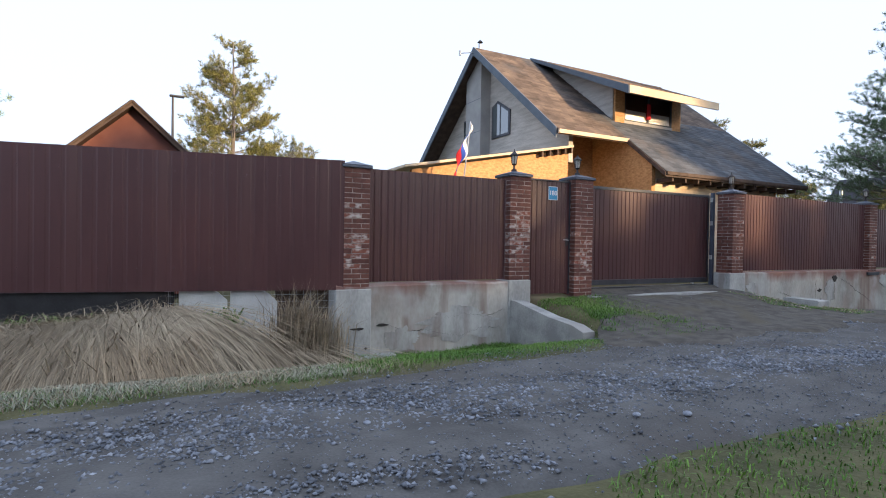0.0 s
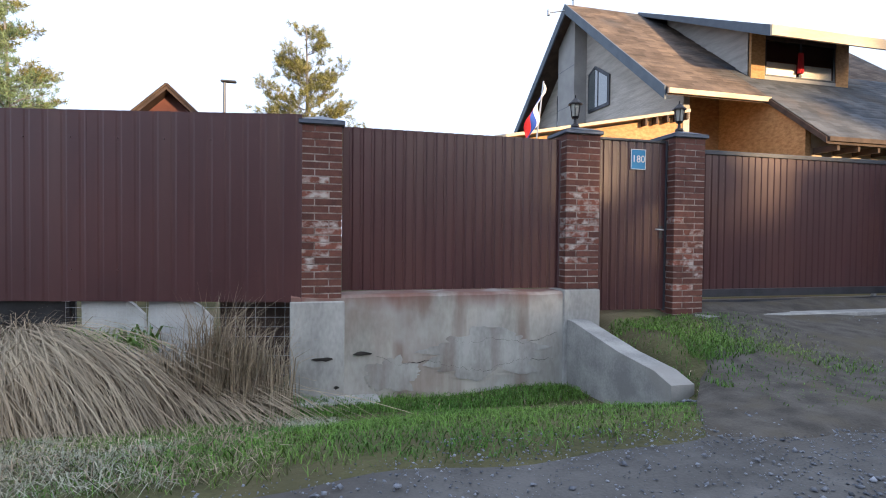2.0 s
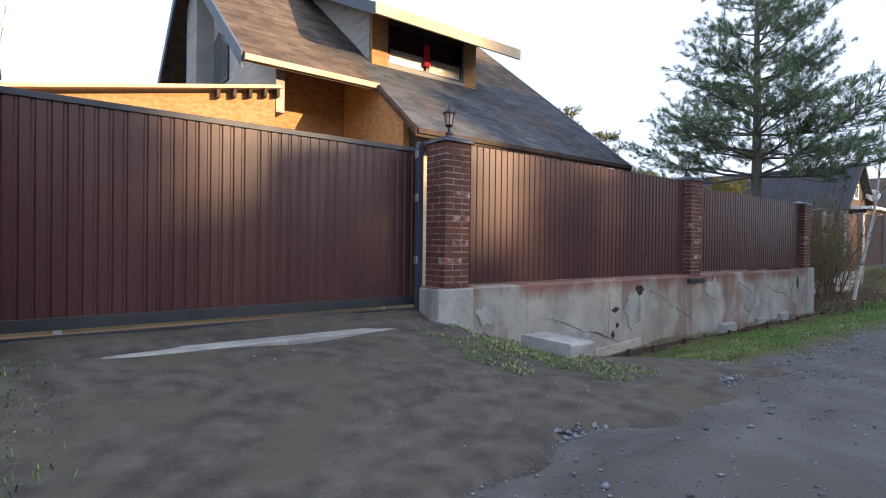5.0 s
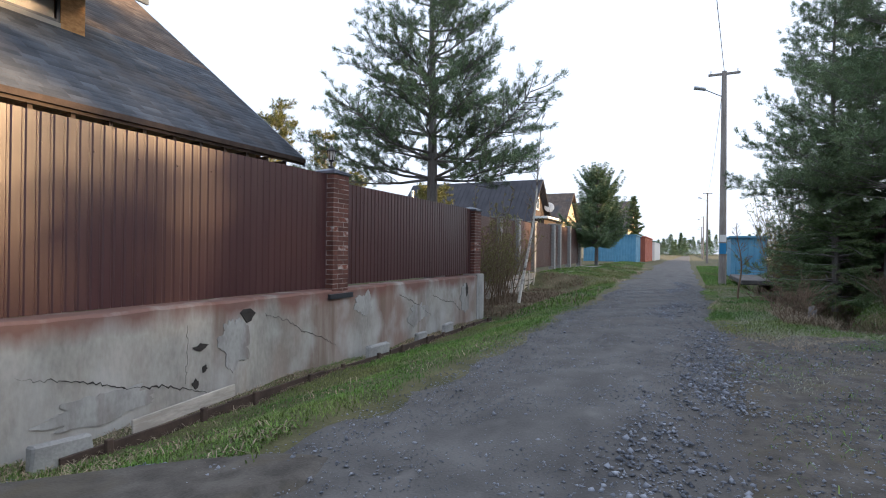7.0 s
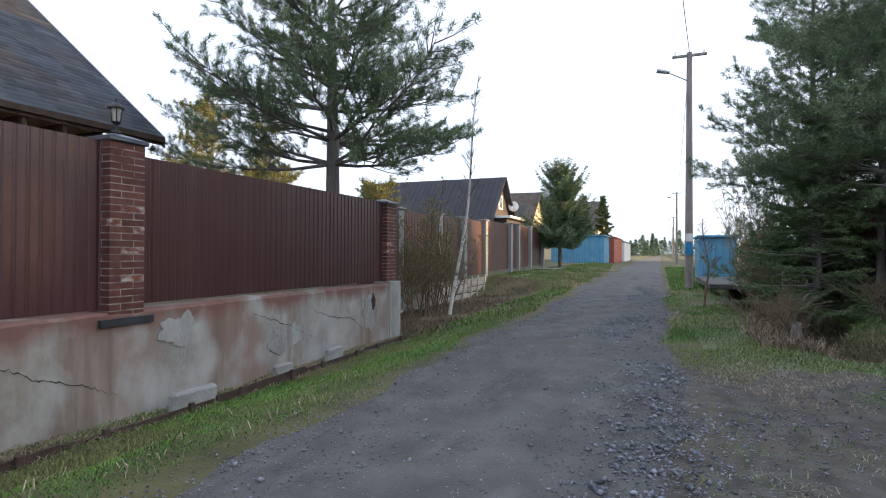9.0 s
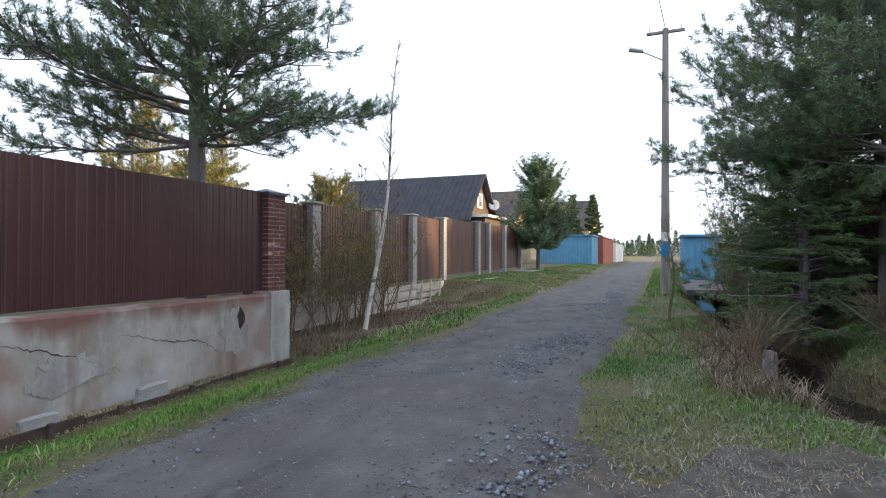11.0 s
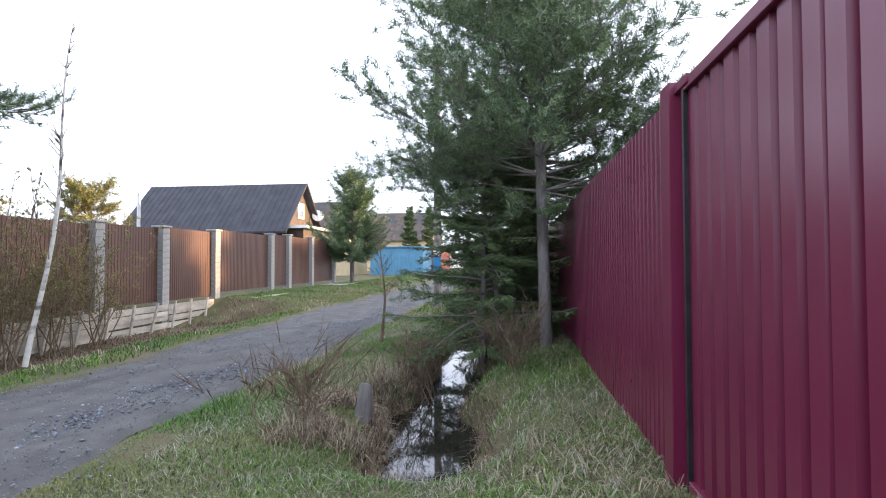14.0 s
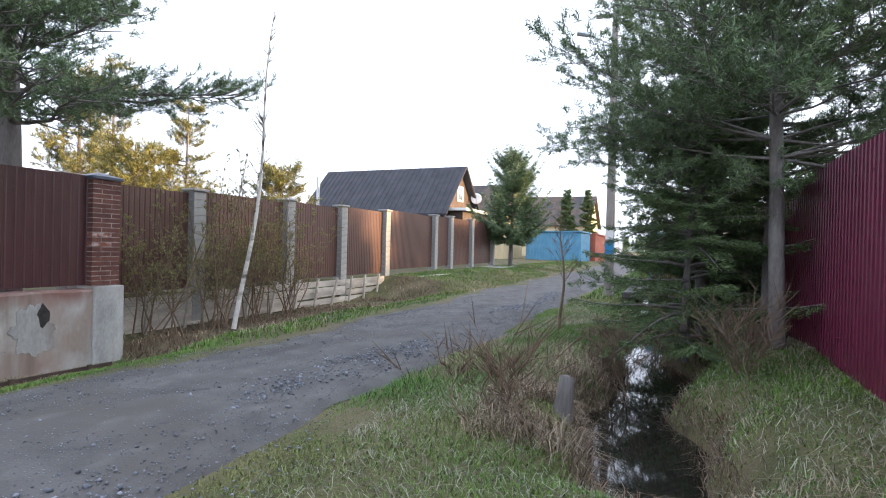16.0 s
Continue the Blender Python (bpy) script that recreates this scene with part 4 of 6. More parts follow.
def spruce(x, y, z, h, reach, seed, label, mt=M_SPRUCE, r=0.13, first=0.03, per=9, step=0.20, droop=0.25, group="", nl=0.07, skip=None, nw=0.008, pw=0.85):
    """A spruce: tiers of drooping boughs with hanging side sprays."""
    rng, rnd = np.random.default_rng(seed), random.Random(seed)
    g = thing("spruce_tree", pose(x, y, z), label, "tree", group)
    v, f = tube([(0.03 * math.sin(3 * t), 0.03 * math.cos(4 * t), h * t) for t in np.linspace(0, 1, 10)], [r * (1 - 0.95 * t) + 0.008 for t in np.linspace(0, 1, 10)], 9)
    raw("trunk", v, f, M_BARK, g)
    limbs, cen, dirs = Bag(), [], []
    zz = h * first
    while zz < h * 0.97:
        rel = zz / h
        for j in range(rnd.randint(5, 8)):
            a = rnd.random() * 2 * math.pi
            if skip and skip(a, zz):
                continue
            L = (reach * (1 - rel) ** pw + 0.12) * rnd.uniform(0.6, 1.15)
            d = Vector((math.cos(a), math.sin(a), 0))
            up = 0.35 * rel
            dr, zz0, tl = droop * rnd.uniform(0.2, 1.7), zz + rnd.uniform(-0.5, 0.5) * step, rnd.uniform(-0.1, 0.3)
            pts = [Vector((0, 0, max(zz0, 0.05))) + d * L * s + Vector((0, 0, L * (up * s + tl * s - dr * s * s + 0.16 * s ** 4))) for s in np.linspace(0, 1, 6)]
            rr = 0.012 + 0.010 * L
            limbs.add(*tube(pts, [rr * (1 - 0.85 * s) for s in np.linspace(0, 1, 6)], 4))
            sdv = Vector((-d.y, d.x, 0))
            m = max(4, int(L / 0.085))
            for q in range(m):
                s = 0.15 + 0.85 * (q + rnd.random()) / m
                k = min(s * 5, 4.999)
                b = pts[int(k)].lerp(pts[int(k) + 1], k - int(k))
                for sg in (-1, 1):
                    sl = (0.10 + 0.34 * L * (1 - s) * 0.8) * rnd.uniform(0.6, 1.2)
                    e_ = b + (d * 0.75 + sdv * sg * 0.8 + Vector((0, 0, -0.25 + 0.3 * rel + rnd.uniform(-0.15, 0.1)))).normalized() * sl
                    nt = max(2, int(sl / 0.055))
                    for w in range(nt):
                        cen.append(tuple(b.lerp(e_, (w + 1) / nt)))
                        dirs.append(tuple((e_ - b).normalized()))
        zz += step * (1 - 0.45 * rel) * rnd.uniform(0.8, 1.2)
    limbs.make("branchwork", M_BARK, g)["kind"] = "stuff"
    v, f = needles(cen, dirs, nl, nw, per, 0.42, rng)
    raw("crown", v, f, mt, g)["kind"] = "stuff"
    return g


def bare(name, x, y, z, h, r, seed, label, bark, lean=(0, 0), limbs=26, reach=0.9, first=0.25, buds=0, stems=1, group=""):
    """A leafless tree or bush: thin stems, forking twigs, sparse buds."""
    rng, rnd = np.random.default_rng(seed), random.Random(seed)
    g = thing(name, pose(x, y, z), label, "tree" if stems == 1 else "bush", group)
    tw, cen, dirs = Bag(), [], []
    for s_ in range(stems):
        ox, oy = (0, 0) if stems == 1 else (rnd.uniform(-1, 1) * 0.35, rnd.uniform(-1, 1) * 0.25)
        lx, ly = lean if stems == 1 else (rnd.uniform(-1, 1) * h * 0.4, rnd.uniform(-1, 1) * h * 0.3)
        hh = h if stems == 1 else h * rnd.uniform(0.5, 1)
        tr = [Vector((ox + lx * t + 0.07 * math.sin(6 * t + seed + s_), oy + ly * t + 0.05 * math.cos(7 * t + s_), hh * t)) for t in np.linspace(0, 1, 12)]
        v, f = tube(tr, [r * (1 - 0.9 * t) + 0.004 for t in np.linspace(0, 1, 12)], 8 if stems == 1 else 5)
        raw("trunk" if stems == 1 else "stem", v, f, bark, g)
        for i in range(limbs):
            t = first + (1 - first) * rnd.random()
            k = min(t * 11, 10.99)
            o = tr[int(k)].lerp(tr[int(k) + 1], k - int(k))
            a = rnd.random() * 2 * math.pi
            L = reach * (1.1 - t) * rnd.uniform(0.5, 1.2)
            d = Vector((math.cos(a), math.sin(a), rnd.uniform(0.5, 1.3))).normalized()
            pts = [o + d * L * s + Vector((0, 0, 0.15 * L * s * s)) for s in (0, 0.5, 1)]
            tw.add(*tube(pts, [r * 0.25, r * 0.14, 0.002], 4))
            for q in range(5):
                b = pts[0].lerp(pts[2], rnd.uniform(0.3, 0.95))
                e_ = b + (d + Vector((rnd.uniform(-1, 1), rnd.uniform(-1, 1), rnd.uniform(-0.3, 0.8)))).normalized() * L * rnd.uniform(0.2, 0.45)
                tw.add(*tube([b, b.lerp(e_, 0.5), e_], [0.005, 0.004, 0.0015], 3))
                for w in range(buds):
                    cen.append(tuple(b.lerp(e_, rnd.random())))
                    dirs.append((0, 0, 1))
    tw.make("twig_mass", M_TWIG, g)["kind"] = "stuff"
    if cen:
        v, f = needles(cen, dirs, 0.035, 0.009, 3, 1.0, rng)
        raw("bud_mass", v, f, M_BUD, g)["kind"] = "stuff"
    return g


pine(23.1, 8.75, 0.3, 9.6, 3.2, 0.30, 14, "tall green Scots pine behind the brown fence", whorls=17, r=0.17, dens=1.1)
pine(25.75, -1.66, 0.25, 9.2, 2.5, 0.24, 23, "green pine with bare lower trunk beside the red fence", whorls=23, r=0.085, dens=1.2)
pine(27.9, -0.95, 0.1, 8.6, 2.4, 0.27, 29, "blue-green pine leaning over the ditch", whorls=18, r=0.10, dens=1.1)
pine(29.6, -1.6, 0.1, 8.0, 2.2, 0.12, 31, "dense dark pine in the roadside thicket", whorls=16, r=0.09, dens=0.9, per=10, nl=0.11, nw=0.008)
spruce(26.7, -0.75, -0.1, 4.2, 1.85, 37, "low spreading spruce with boughs over the ditch water", first=0.08, r=0.06, step=0.24, per=9, nl=0.062, nw=0.006, droop=0.35)
spruce(26.5, -1.72, 0.2, 7.0, 1.4, 38, "slim dark spruce against the red fence", first=0.30, r=0.07, step=0.26, per=10, nl=0.055, nw=0.0055)
spruce(29.2, -1.3, 0.0, 5.0, 1.9, 41, "low spreading spruce among roadside bushes", r=0.10, step=0.20, per=8)
spruce(49.8, 8.6, 0.3, 7.0, 2.7, 43, "bushy green spruce with rising boughs at the fence's end", mt=M_NEEDLE, pw=0.5, first=0.20, droop=-0.25, r=0.14, step=0.36, per=6, nl=0.14, nw=0.014)
for i, (x, y, z, h, rc) in enumerate(((85, 11.8, 0.3, 8.8, 2.0), (86, 9.4, 0.3, 8.6, 1.9))):
    spruce(x, y, z, h, rc, 50 + i, "distant dark spruce beyond the blue shed", step=0.5, per=6, nl=0.22, nw=0.03, group="distant spruces")
pine(2.3, 24.0, 0.3, 9.2, 3.6, 0.18, 61, "pine behind the fence, low sun's yellow-green put into its needles", mt=M_NEEDLE_Y, per=10, nl=0.15, dens=1.2, nw=0.013, whorls=15, shoot=0.26)
pine(-7.4, 19.0, 0.3, 11.0, 3.0, 0.25, 67, "tall pine behind the brown fence", per=10, nl=0.15, dens=1.2, whorls=17, nw=0.011, shoot=0.26)
pine(-7.9, 24.0, 0.3, 9.0, 2.2, 0.2, 68, "pine behind the fence, low sun's yellow-green put into its needles", mt=M_NEEDLE_Y, per=10, nl=0.15, dens=1.2, nw=0.013, shoot=0.26)
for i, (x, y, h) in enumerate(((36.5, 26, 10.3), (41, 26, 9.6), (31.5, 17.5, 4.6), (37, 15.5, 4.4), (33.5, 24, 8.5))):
    pine(x, y, 0.3, h, 2.2, 0.25, 71 + i, "garden pine, low sun's yellow-green put into its needles", mt=M_NEEDLE_Y, per=9, nl=0.17, dens=1.0, nw=0.015, group="garden pines", whorls=12, shoot=0.30)
bare("birch_tree", 26.25, 7.2, -0.25, 6.1, 0.046, 81, "slender leaning white birch, leafless", M_BIRCH, lean=(0.15, -0.70), limbs=44, reach=0.8, first=0.3)
bare("sapling", 27.9, 1.25, 0.0, 2.2, 0.028, 83, "thin young tree with bare twigs on the verge", M_TWIG, limbs=24, reach=0.75, first=0.35, lean=(0.1, 0.05))
for i, (x, y, h, s) in enumerate(((26.6, 8.2, 4.0, 13), (28.0, 8.4, 3.8, 13), (25.4, 8.3, 3.2, 10), (29.4, 8.5, 3.2, 9), (24.6, -1.05, 0.9, 10), (22.6, 0.75, 0.5, 9), (25.4, 0.15, 0.9, 10), (30.5, -0.9, 3.2, 13), (31.6, -0.5, 3.0, 13), (32.4, -1.4, 4.0, 14), (33.6, -0.7, 3.6, 13), (36, -1.5, 4.4, 14), (39, -1.2, 4.4, 14), (41, -1.6, 4.6, 14))):
    bare("bush", x, y, float(ground_z(x, y)) - 0.03, h, 0.013 if h > 1 else 0.007, 90 + i, "leafless brown bush with thin upright stems", M_TWIG, limbs=18, reach=0.9, first=0.15, stems=s if h > 1 else 5, buds=2 if h > 1 else 0, group="bare roadside bushes")

# ---- grey-post fence beyond ----
POSTS = ((24.25, 9.05, 2.55), (26.9, 9.15, 2.58), (30.1, 9.30, 2.66), (32.8, 9.38, 2.71), (35.9, 9.52, 2.79), (40.7, 9.68, 2.92), (43.0, 9.85, 3.0), (46.1, 9.88, 3.02), (49.9, 9.90, 3.05))


block_me = bpy.data.meshes.new("block")
bm = box(-0.16, 0.16, -0.16, 0.16, 0, 0.196, 0.006)
bm.to_mesh(block_me)
bm.free()
block_me.materials.append(M_CONC2)


def grey_fence():
    for i, (x, y, zt) in enumerate(POSTS):
        g = thing("concrete_post", pose(x, y, 0), "grey concrete block fence post with a flat cap", "post", "grey posts of the far fence")
        n = 16
        hh = (zt - 0.06 + 0.3) / n
        for k in range(n):
            b = new("block", block_me)
            b.parent = g
            b.location, b.scale = (0, 0, -0.3 + k * hh), (1, 1, hh / 0.2)
            b.rotation_euler = (0, 0, 0.02 * math.sin(k * 7 + i))
        part("cap", box(-0.21, 0.21, -0.21, 0.21, zt - 0.06, zt, 0.012), M_CONC2, g)
        if i:
            x0, y0, z0 = POSTS[i - 1]
            L = math.hypot(x - x0, y - y0) - 0.32
            tn = math.degrees(math.atan2(y - y0, x - x0))
            fence_panel("fence_panel", x0 + 0.16, x0 + 0.16 + L, y0 + 0.03, 0.40 if i < 5 else 0.5, zt - 0.10, M_TAN, "weathered brown ribbed steel panel between grey posts", "far brown fence", turn=tn)


grey_fence()


def board_wall():
    g = thing("retaining_boards", pose(25.0, 8.95, 0, 0, 0, 1.6), "weathered pale board retaining wall with slanted stakes", "retaining wall")
    rnd = random.Random(5)
    for r in range(4):
        for c in range(4):
            z = -0.38 + r * 0.175
            part("board", box(c * 2.62, c * 2.62 + 2.60, 0, 0.04, z, z + 0.168, 0.004), M_GREYWOOD, g).rotation_euler = (0, radians(rnd.uniform(-0.3, 0.3)), 0)
    for i in range(11):
        s = part("stake", box(-0.035, 0.035, -0.06, 0.0, -0.55, 0.42, 0.006), M_GREYWOOD, g)
        s.location = (0.6 + i * 0.92, -0.05 - 0.04 * rnd.random(), 0)
        s.rotation_euler = (radians(rnd.uniform(0, 6)), radians(rnd.uniform(4, 14)), 0)
    tagged(part("plank", box(36.3, 39.8, 8.15, 8.40, 0.14, 0.30, 0.02), M_GREYWOOD), "old grey timber beam lying at the gateway", "plank")
    tagged(part("slab", box(46.5, 50.5, 8.3, 9.5, 0.1, 0.36, 0.03), M_CONC2), "pale concrete slab before the far gate", "slab")


board_wall()

# ---- red fence ----
RYF = -2.12
fence_panel("red_fence", 26.6, 26.6 + 5.47, RYF, 0.30, 2.50, M_RED, "wine-red ribbed steel fence panel above the ditch", "red fence", depth=0.028, turn=180)
fence_panel("red_fence", 34.0, 34.0 + 7.4, RYF, 0.25, 2.45, M_RED, "wine-red ribbed steel fence panel above the ditch", "red fence", depth=0.028, turn=180)


def red_gate():
    g = thing("red_gate", pose(16.0, RYF - 0.03, 0), "wine-red ribbed steel sliding gate with a red frame", "gate")
    L = 4.83
    for i in range(4):
        part("sheet", ribbed(L / 4, 0.42, 2.44, pitch=0.155, depth=0.035), M_RED, g).matrix_local = pose((i + 1) * L / 4, 0.035, 0, 0, 0, 180)
    part("top_bar", box(-0.1, L, -0.03, 0.06, 2.44, 2.50, 0.004), M_RED, g)
    part("bottom_bar", box(-0.1, L, -0.03, 0.06, 0.34, 0.42, 0.004), M_RED, g)
    part("end_bar", box(L, L + 0.03, -0.05, 0.06, 0.34, 2.5, 0.003), M_BLACK, g)
    p = thing("red_gate_post", pose(21.05, RYF - 0.01, 0), "square wine-red steel gate post", "post")
    part("shaft", box(-0.10, 0.06, -0.02, 0.08, 0.1, 2.53, 0.004), M_RED, p)
    part("arm", box(-0.30, -0.06, 0.0, 0.05, 2.46, 2.51, 0.003), M_RED, p)
    fence_panel("red_fence", 16.0, 30.0, RYF, 0.30, 2.5, M_RED, "wine-red ribbed steel fence panel above the verge", "red fence", depth=0.028, turn=180)


red_gate()


# ---- distant houses, sheds and poles ----
def gable_house(name, x0, x1, y0, y1, wall_h, ridge, axis, wall_m, roof_m, label, over=0.5, base=0.2, rows=0):
    """A plain house; axis is the ridge's direction."""
    g = thing(name, pose(0, 0, 0), label, "house")
    if axis == "x":
        m, hw = (y0 + y1) / 2, (y1 - y0) / 2
        sl = (ridge - wall_h) / hw
        part("wall", prism([(y0, base - 0.5), (y0, wall_h), (m, ridge), (y1, wall_h), (y1, base - 0.5)], "x", x0, x1), wall_m, g)
        for s, e in ((m, y0 - over), (m, y1 + over)):
            zz = ridge - sl * (hw + over)
            part("roof", prism([(s, ridge + 0.15), (e, zz + 0.15), (e, zz + 0.02), (s, ridge + 0.02)], "x", x0 - over, x1 + over), roof_m, g)
    else:
        m, hw = (x0 + x1) / 2, (x1 - x0) / 2
        sl = (ridge - wall_h) / hw
        part("wall", prism([(x0, base - 0.5), (x0, wall_h), (m, ridge), (x1, wall_h), (x1, base - 0.5)], "y", y0, y1), wall_m, g)
        for s, e in ((m, x0 - over), (m, x1 + over)):
            zz = ridge - sl * (hw + over)
            part("roof", prism([(s, ridge + 0.15), (e, zz + 0.15), (e, zz + 0.02), (s, ridge + 0.02)], "y", y0 - over, y1 + over), roof_m, g)
            bm = bmesh.new()
            n = int((y1 - y0 + 2 * over) / 0.45)
            for i in range(n):
                yy = y0 - over + i * 0.45
                dx = 0.02 if e > s else -0.02
                rod(bm, (s, yy, ridge + 0.15), (e, yy, zz + 0.15), 0.035, n=5)
            part("roof_relief", bm, roof_m, g)["kind"] = "stuff"
    return g


h2 = gable_house("dark_roofed_house", 53.6, 60.2, 14.9, 27.0, 4.2, 7.6, "y", M_DARKWOOD, M_ROOFDARK, "dark wooden house with a steep wavy dark roof")
w = part("window", box(56.2, 57.4, 14.84, 14.9, 5.0, 6.2), M_WHITE, h2, "white framed attic window")
part("pane", box(56.4, 57.2, 14.82, 14.84, 5.15, 6.05), M_GLASS, w)
part("porch_wall", box(54.2, 58.5, 13.6, 14.9, 0.2, 4.1), M_DARKWOOD, h2)
part("porch_roof", box(53.9, 58.8, 13.2, 14.88, 4.1, 4.3), M_WHITE, h2)
part("flue", rod(bmesh.new(), (52.5, 25.2, 3.0), (52.5, 25.2, 6.7), 0.13, n=10), M_GALV, h2, "tall steel flue pipe")


def dish():
    g = thing("satellite_dish", pose(58.9, 14.3, 5.45, 80, 0, -70), "round pale satellite dish on the house wall", "satellite dish")
    bm = bmesh.new()
    bmesh.ops.create_uvsphere(bm, u_segments=20, v_segments=16, radius=1.0)
    bmesh.ops.delete(bm, geom=[v for v in bm.verts if v.co.z > -0.85], context="VERTS")
    for v in bm.verts:
        v.co = Vector((v.co.x * 1.2, v.co.y * 1.2, (v.co.z + 0.85) * 1.2))
    ob = part("bowl", bm, M_WHITE, g, smooth=True)
    ob.modifiers.new("thick", "SOLIDIFY").thickness = 0.02
    part("arm", rod(bmesh.new(), (0, -0.5, 0), (0, 0, 0.6), 0.02), M_GALV, g)


dish()
gable_house("brown_roofed_house", 70, 78, 15.5, 26, 5.0, 8.2, "y", M_YELLOW, M_SHINGLE, "brown roofed house behind the spruce")
gable_house("yellow_gabled_house", 100, 112, 11.5, 22, 5.4, 10.0, "y", M_YELLOW, M_SHINGLE, "pale yellow gabled house with a dark roof")
gable_house("red_gabled_house", -3.0, 1.2, 16.3, 22, 2.65, 4.65, "y", M_REDWALL, M_DARKWOOD, "rust-red gabled house behind the fence", over=0.35)
wh = gable_house("white_sided_house", 33.3, 37.5, -18.0, -9.6, 7.9, 9.3, "y", M_SIDING, M_SHINGLE, "tall white-sided gable with dark roof behind the red fence")
for k in range(26):
    part("siding_board", box(33.3, 37.5, -9.6, -9.57, 2.6 + k * 0.2, 2.79 + k * 0.2), M_SIDING, wh)
for sg in (-1, 1):
    part("barge_board", prism([(35.4, 9.46), (35.4 + sg * 2.62, 7.71), (35.4 + sg * 2.62, 7.40), (35.4, 9.13)], "y", -9.10, -9.05), M_WHITE, wh, "white barge board")
    part("soffit", prism([(35.4, 9.30), (35.4 + sg * 2.6, 7.56), (35.4 + sg * 2.6, 7.52), (35.4, 9.26)], "y", -9.56, -9.10), M_WHITE, wh)
w = part("window", box(34.7, 36.1, -9.57, -9.52, 3.8, 5.2), M_WHITE, wh, "white framed window")
part("pane", box(34.8, 36.0, -9.52, -9.5, 3.9, 5.1), M_GLASS, w)


def container(x0, x1, y0, y1, z1, mt, label, roof=None):
    g = thing("shed", pose(x0, y0, 0), label, "shed")
    L = y1 - y0
    part("body", box(0.03, x1 - x0, 0.02, L, 0.0, z1, 0.02), mt, g)
    s = part("end_sheet", ribbed(L, 0.05, z1 - 0.05, pitch=0.3, depth=0.04), mt, g)
    s.matrix_local = pose(0, L, 0, 0, 0, -90)
    s = part("side_sheet", ribbed(x1 - x0, 0.05, z1 - 0.05, pitch=0.3, depth=0.04), mt, g)
    s.matrix_local = pose(0, -0.02, 0, 0, 0, 0)
    part("roof", box(-0.15, x1 - x0 + 0.1, -0.15, L + 0.1, z1, z1 + 0.12, 0.02), roof or mt, g)


container(72, 78, 7.9, 13.5, 3.2, M_LBLUE, "faded blue sheet metal shed by the lane")
container(78.5, 92, 7.4, 11, 3.2, M_RUST, "brick-red sheet metal shed by the lane", M_RUST)
container(94, 110, 7.2, 11, 3.0, M_WHITE, "pale sheet metal garage by the lane", M_GREEN)
container(44.5, 48.0, -1.3, 0.45, 2.2, M_LBLUE, "light blue sheet metal kiosk beyond the ditch")
tagged(part("culvert_slab", box(34.0, 40.5, -1.6, 0.75, 0.12, 0.30, 0.03), M_ROAD), "concrete slab bridging the ditch", "slab")


def pole(x, y, h, label, arm=True):
    g = thing("utility_pole", pose(x, y, 0), label, "utility pole", "poles along the lane")
    part("shaft", rod(bmesh.new(), (0, 0, 0), (0.0, 0, h), 0.15, 0.095, 12), M_WOODPOLE, g)
    part("crossarm", box(-0.05, 0.05, -0.6, 0.6, h - 0.15, h - 0.07), M_WOODPOLE, g)
    for yy in (-0.5, 0.5):
        part("insulator", rod(bmesh.new(), (0, yy, h - 0.07), (0, yy, h + 0.08), 0.03, 0.02), M_WHITE, g)
    bm = rod(bmesh.new(), (0, 0, h - 1.1), (-0.15, 0.75, h - 0.72), 0.022)
    l = part("lamp_arm", bm, M_GALV, g)
    part("lamp_head", rod(bmesh.new(), (-0.15, 0.70, h - 0.72), (-0.22, 1.15, h - 0.62), 0.07, 0.09, 8), M_GALV, l)
    return g


p1 = pole(35.8, 1.3, 9.0, "weathered wooden utility pole with a street lamp and a blue notice")
part("notice", box(-0.19, -0.16, -0.13, 0.13, 1.3, 1.75), M_BLUE, p1, "blue paper notice")
part("notice", box(-0.19, -0.16, -0.12, 0.12, 1.8, 2.1), M_WHITE, p1, "white paper notice")
for k, (x, y) in enumerate(((90, 0.4), (140, -0.2), (190, -0.8))):
    pole(x, y, 9.5, "weathered wooden utility pole with a street lamp")


def wire(p, q, sag, label):
    pts = [Vector(p).lerp(Vector(q), t) - Vector((0, 0, 4 * sag * t * (1 - t))) for t in np.linspace(0, 1, 24)]
    v, f = tube(pts, [0.012] * 24, 4)
    tagged(raw("cable", v, f, M_BLACK), label, "cable")


wire((35.8, 1.3, 9.0), (-15, 5.2, 9.6), 0.9, "overhead power cable along the lane")
wire((35.8, 1.3, 8.9), (90, 0.4, 9.4), 0.9, "overhead power cable along the lane")

# stump at the ditch edge
s = thing("stump", pose(23.30, 0.36, float(ground_z(23.30, 0.36)) - 0.06, 6, 12, 0), "weathered grey broken stump at the ditch edge", "stump")
v, f = tube([(0, 0, 0), (0.01, 0, 0.22), (0.0, 0.01, 0.42), (0.01, 0, 0.43)], [0.105, 0.08, 0.068, 0.01], 11)
raw("wood", v, f, M_STUMP, s)

# ---- grass, dry stalks, stones ----


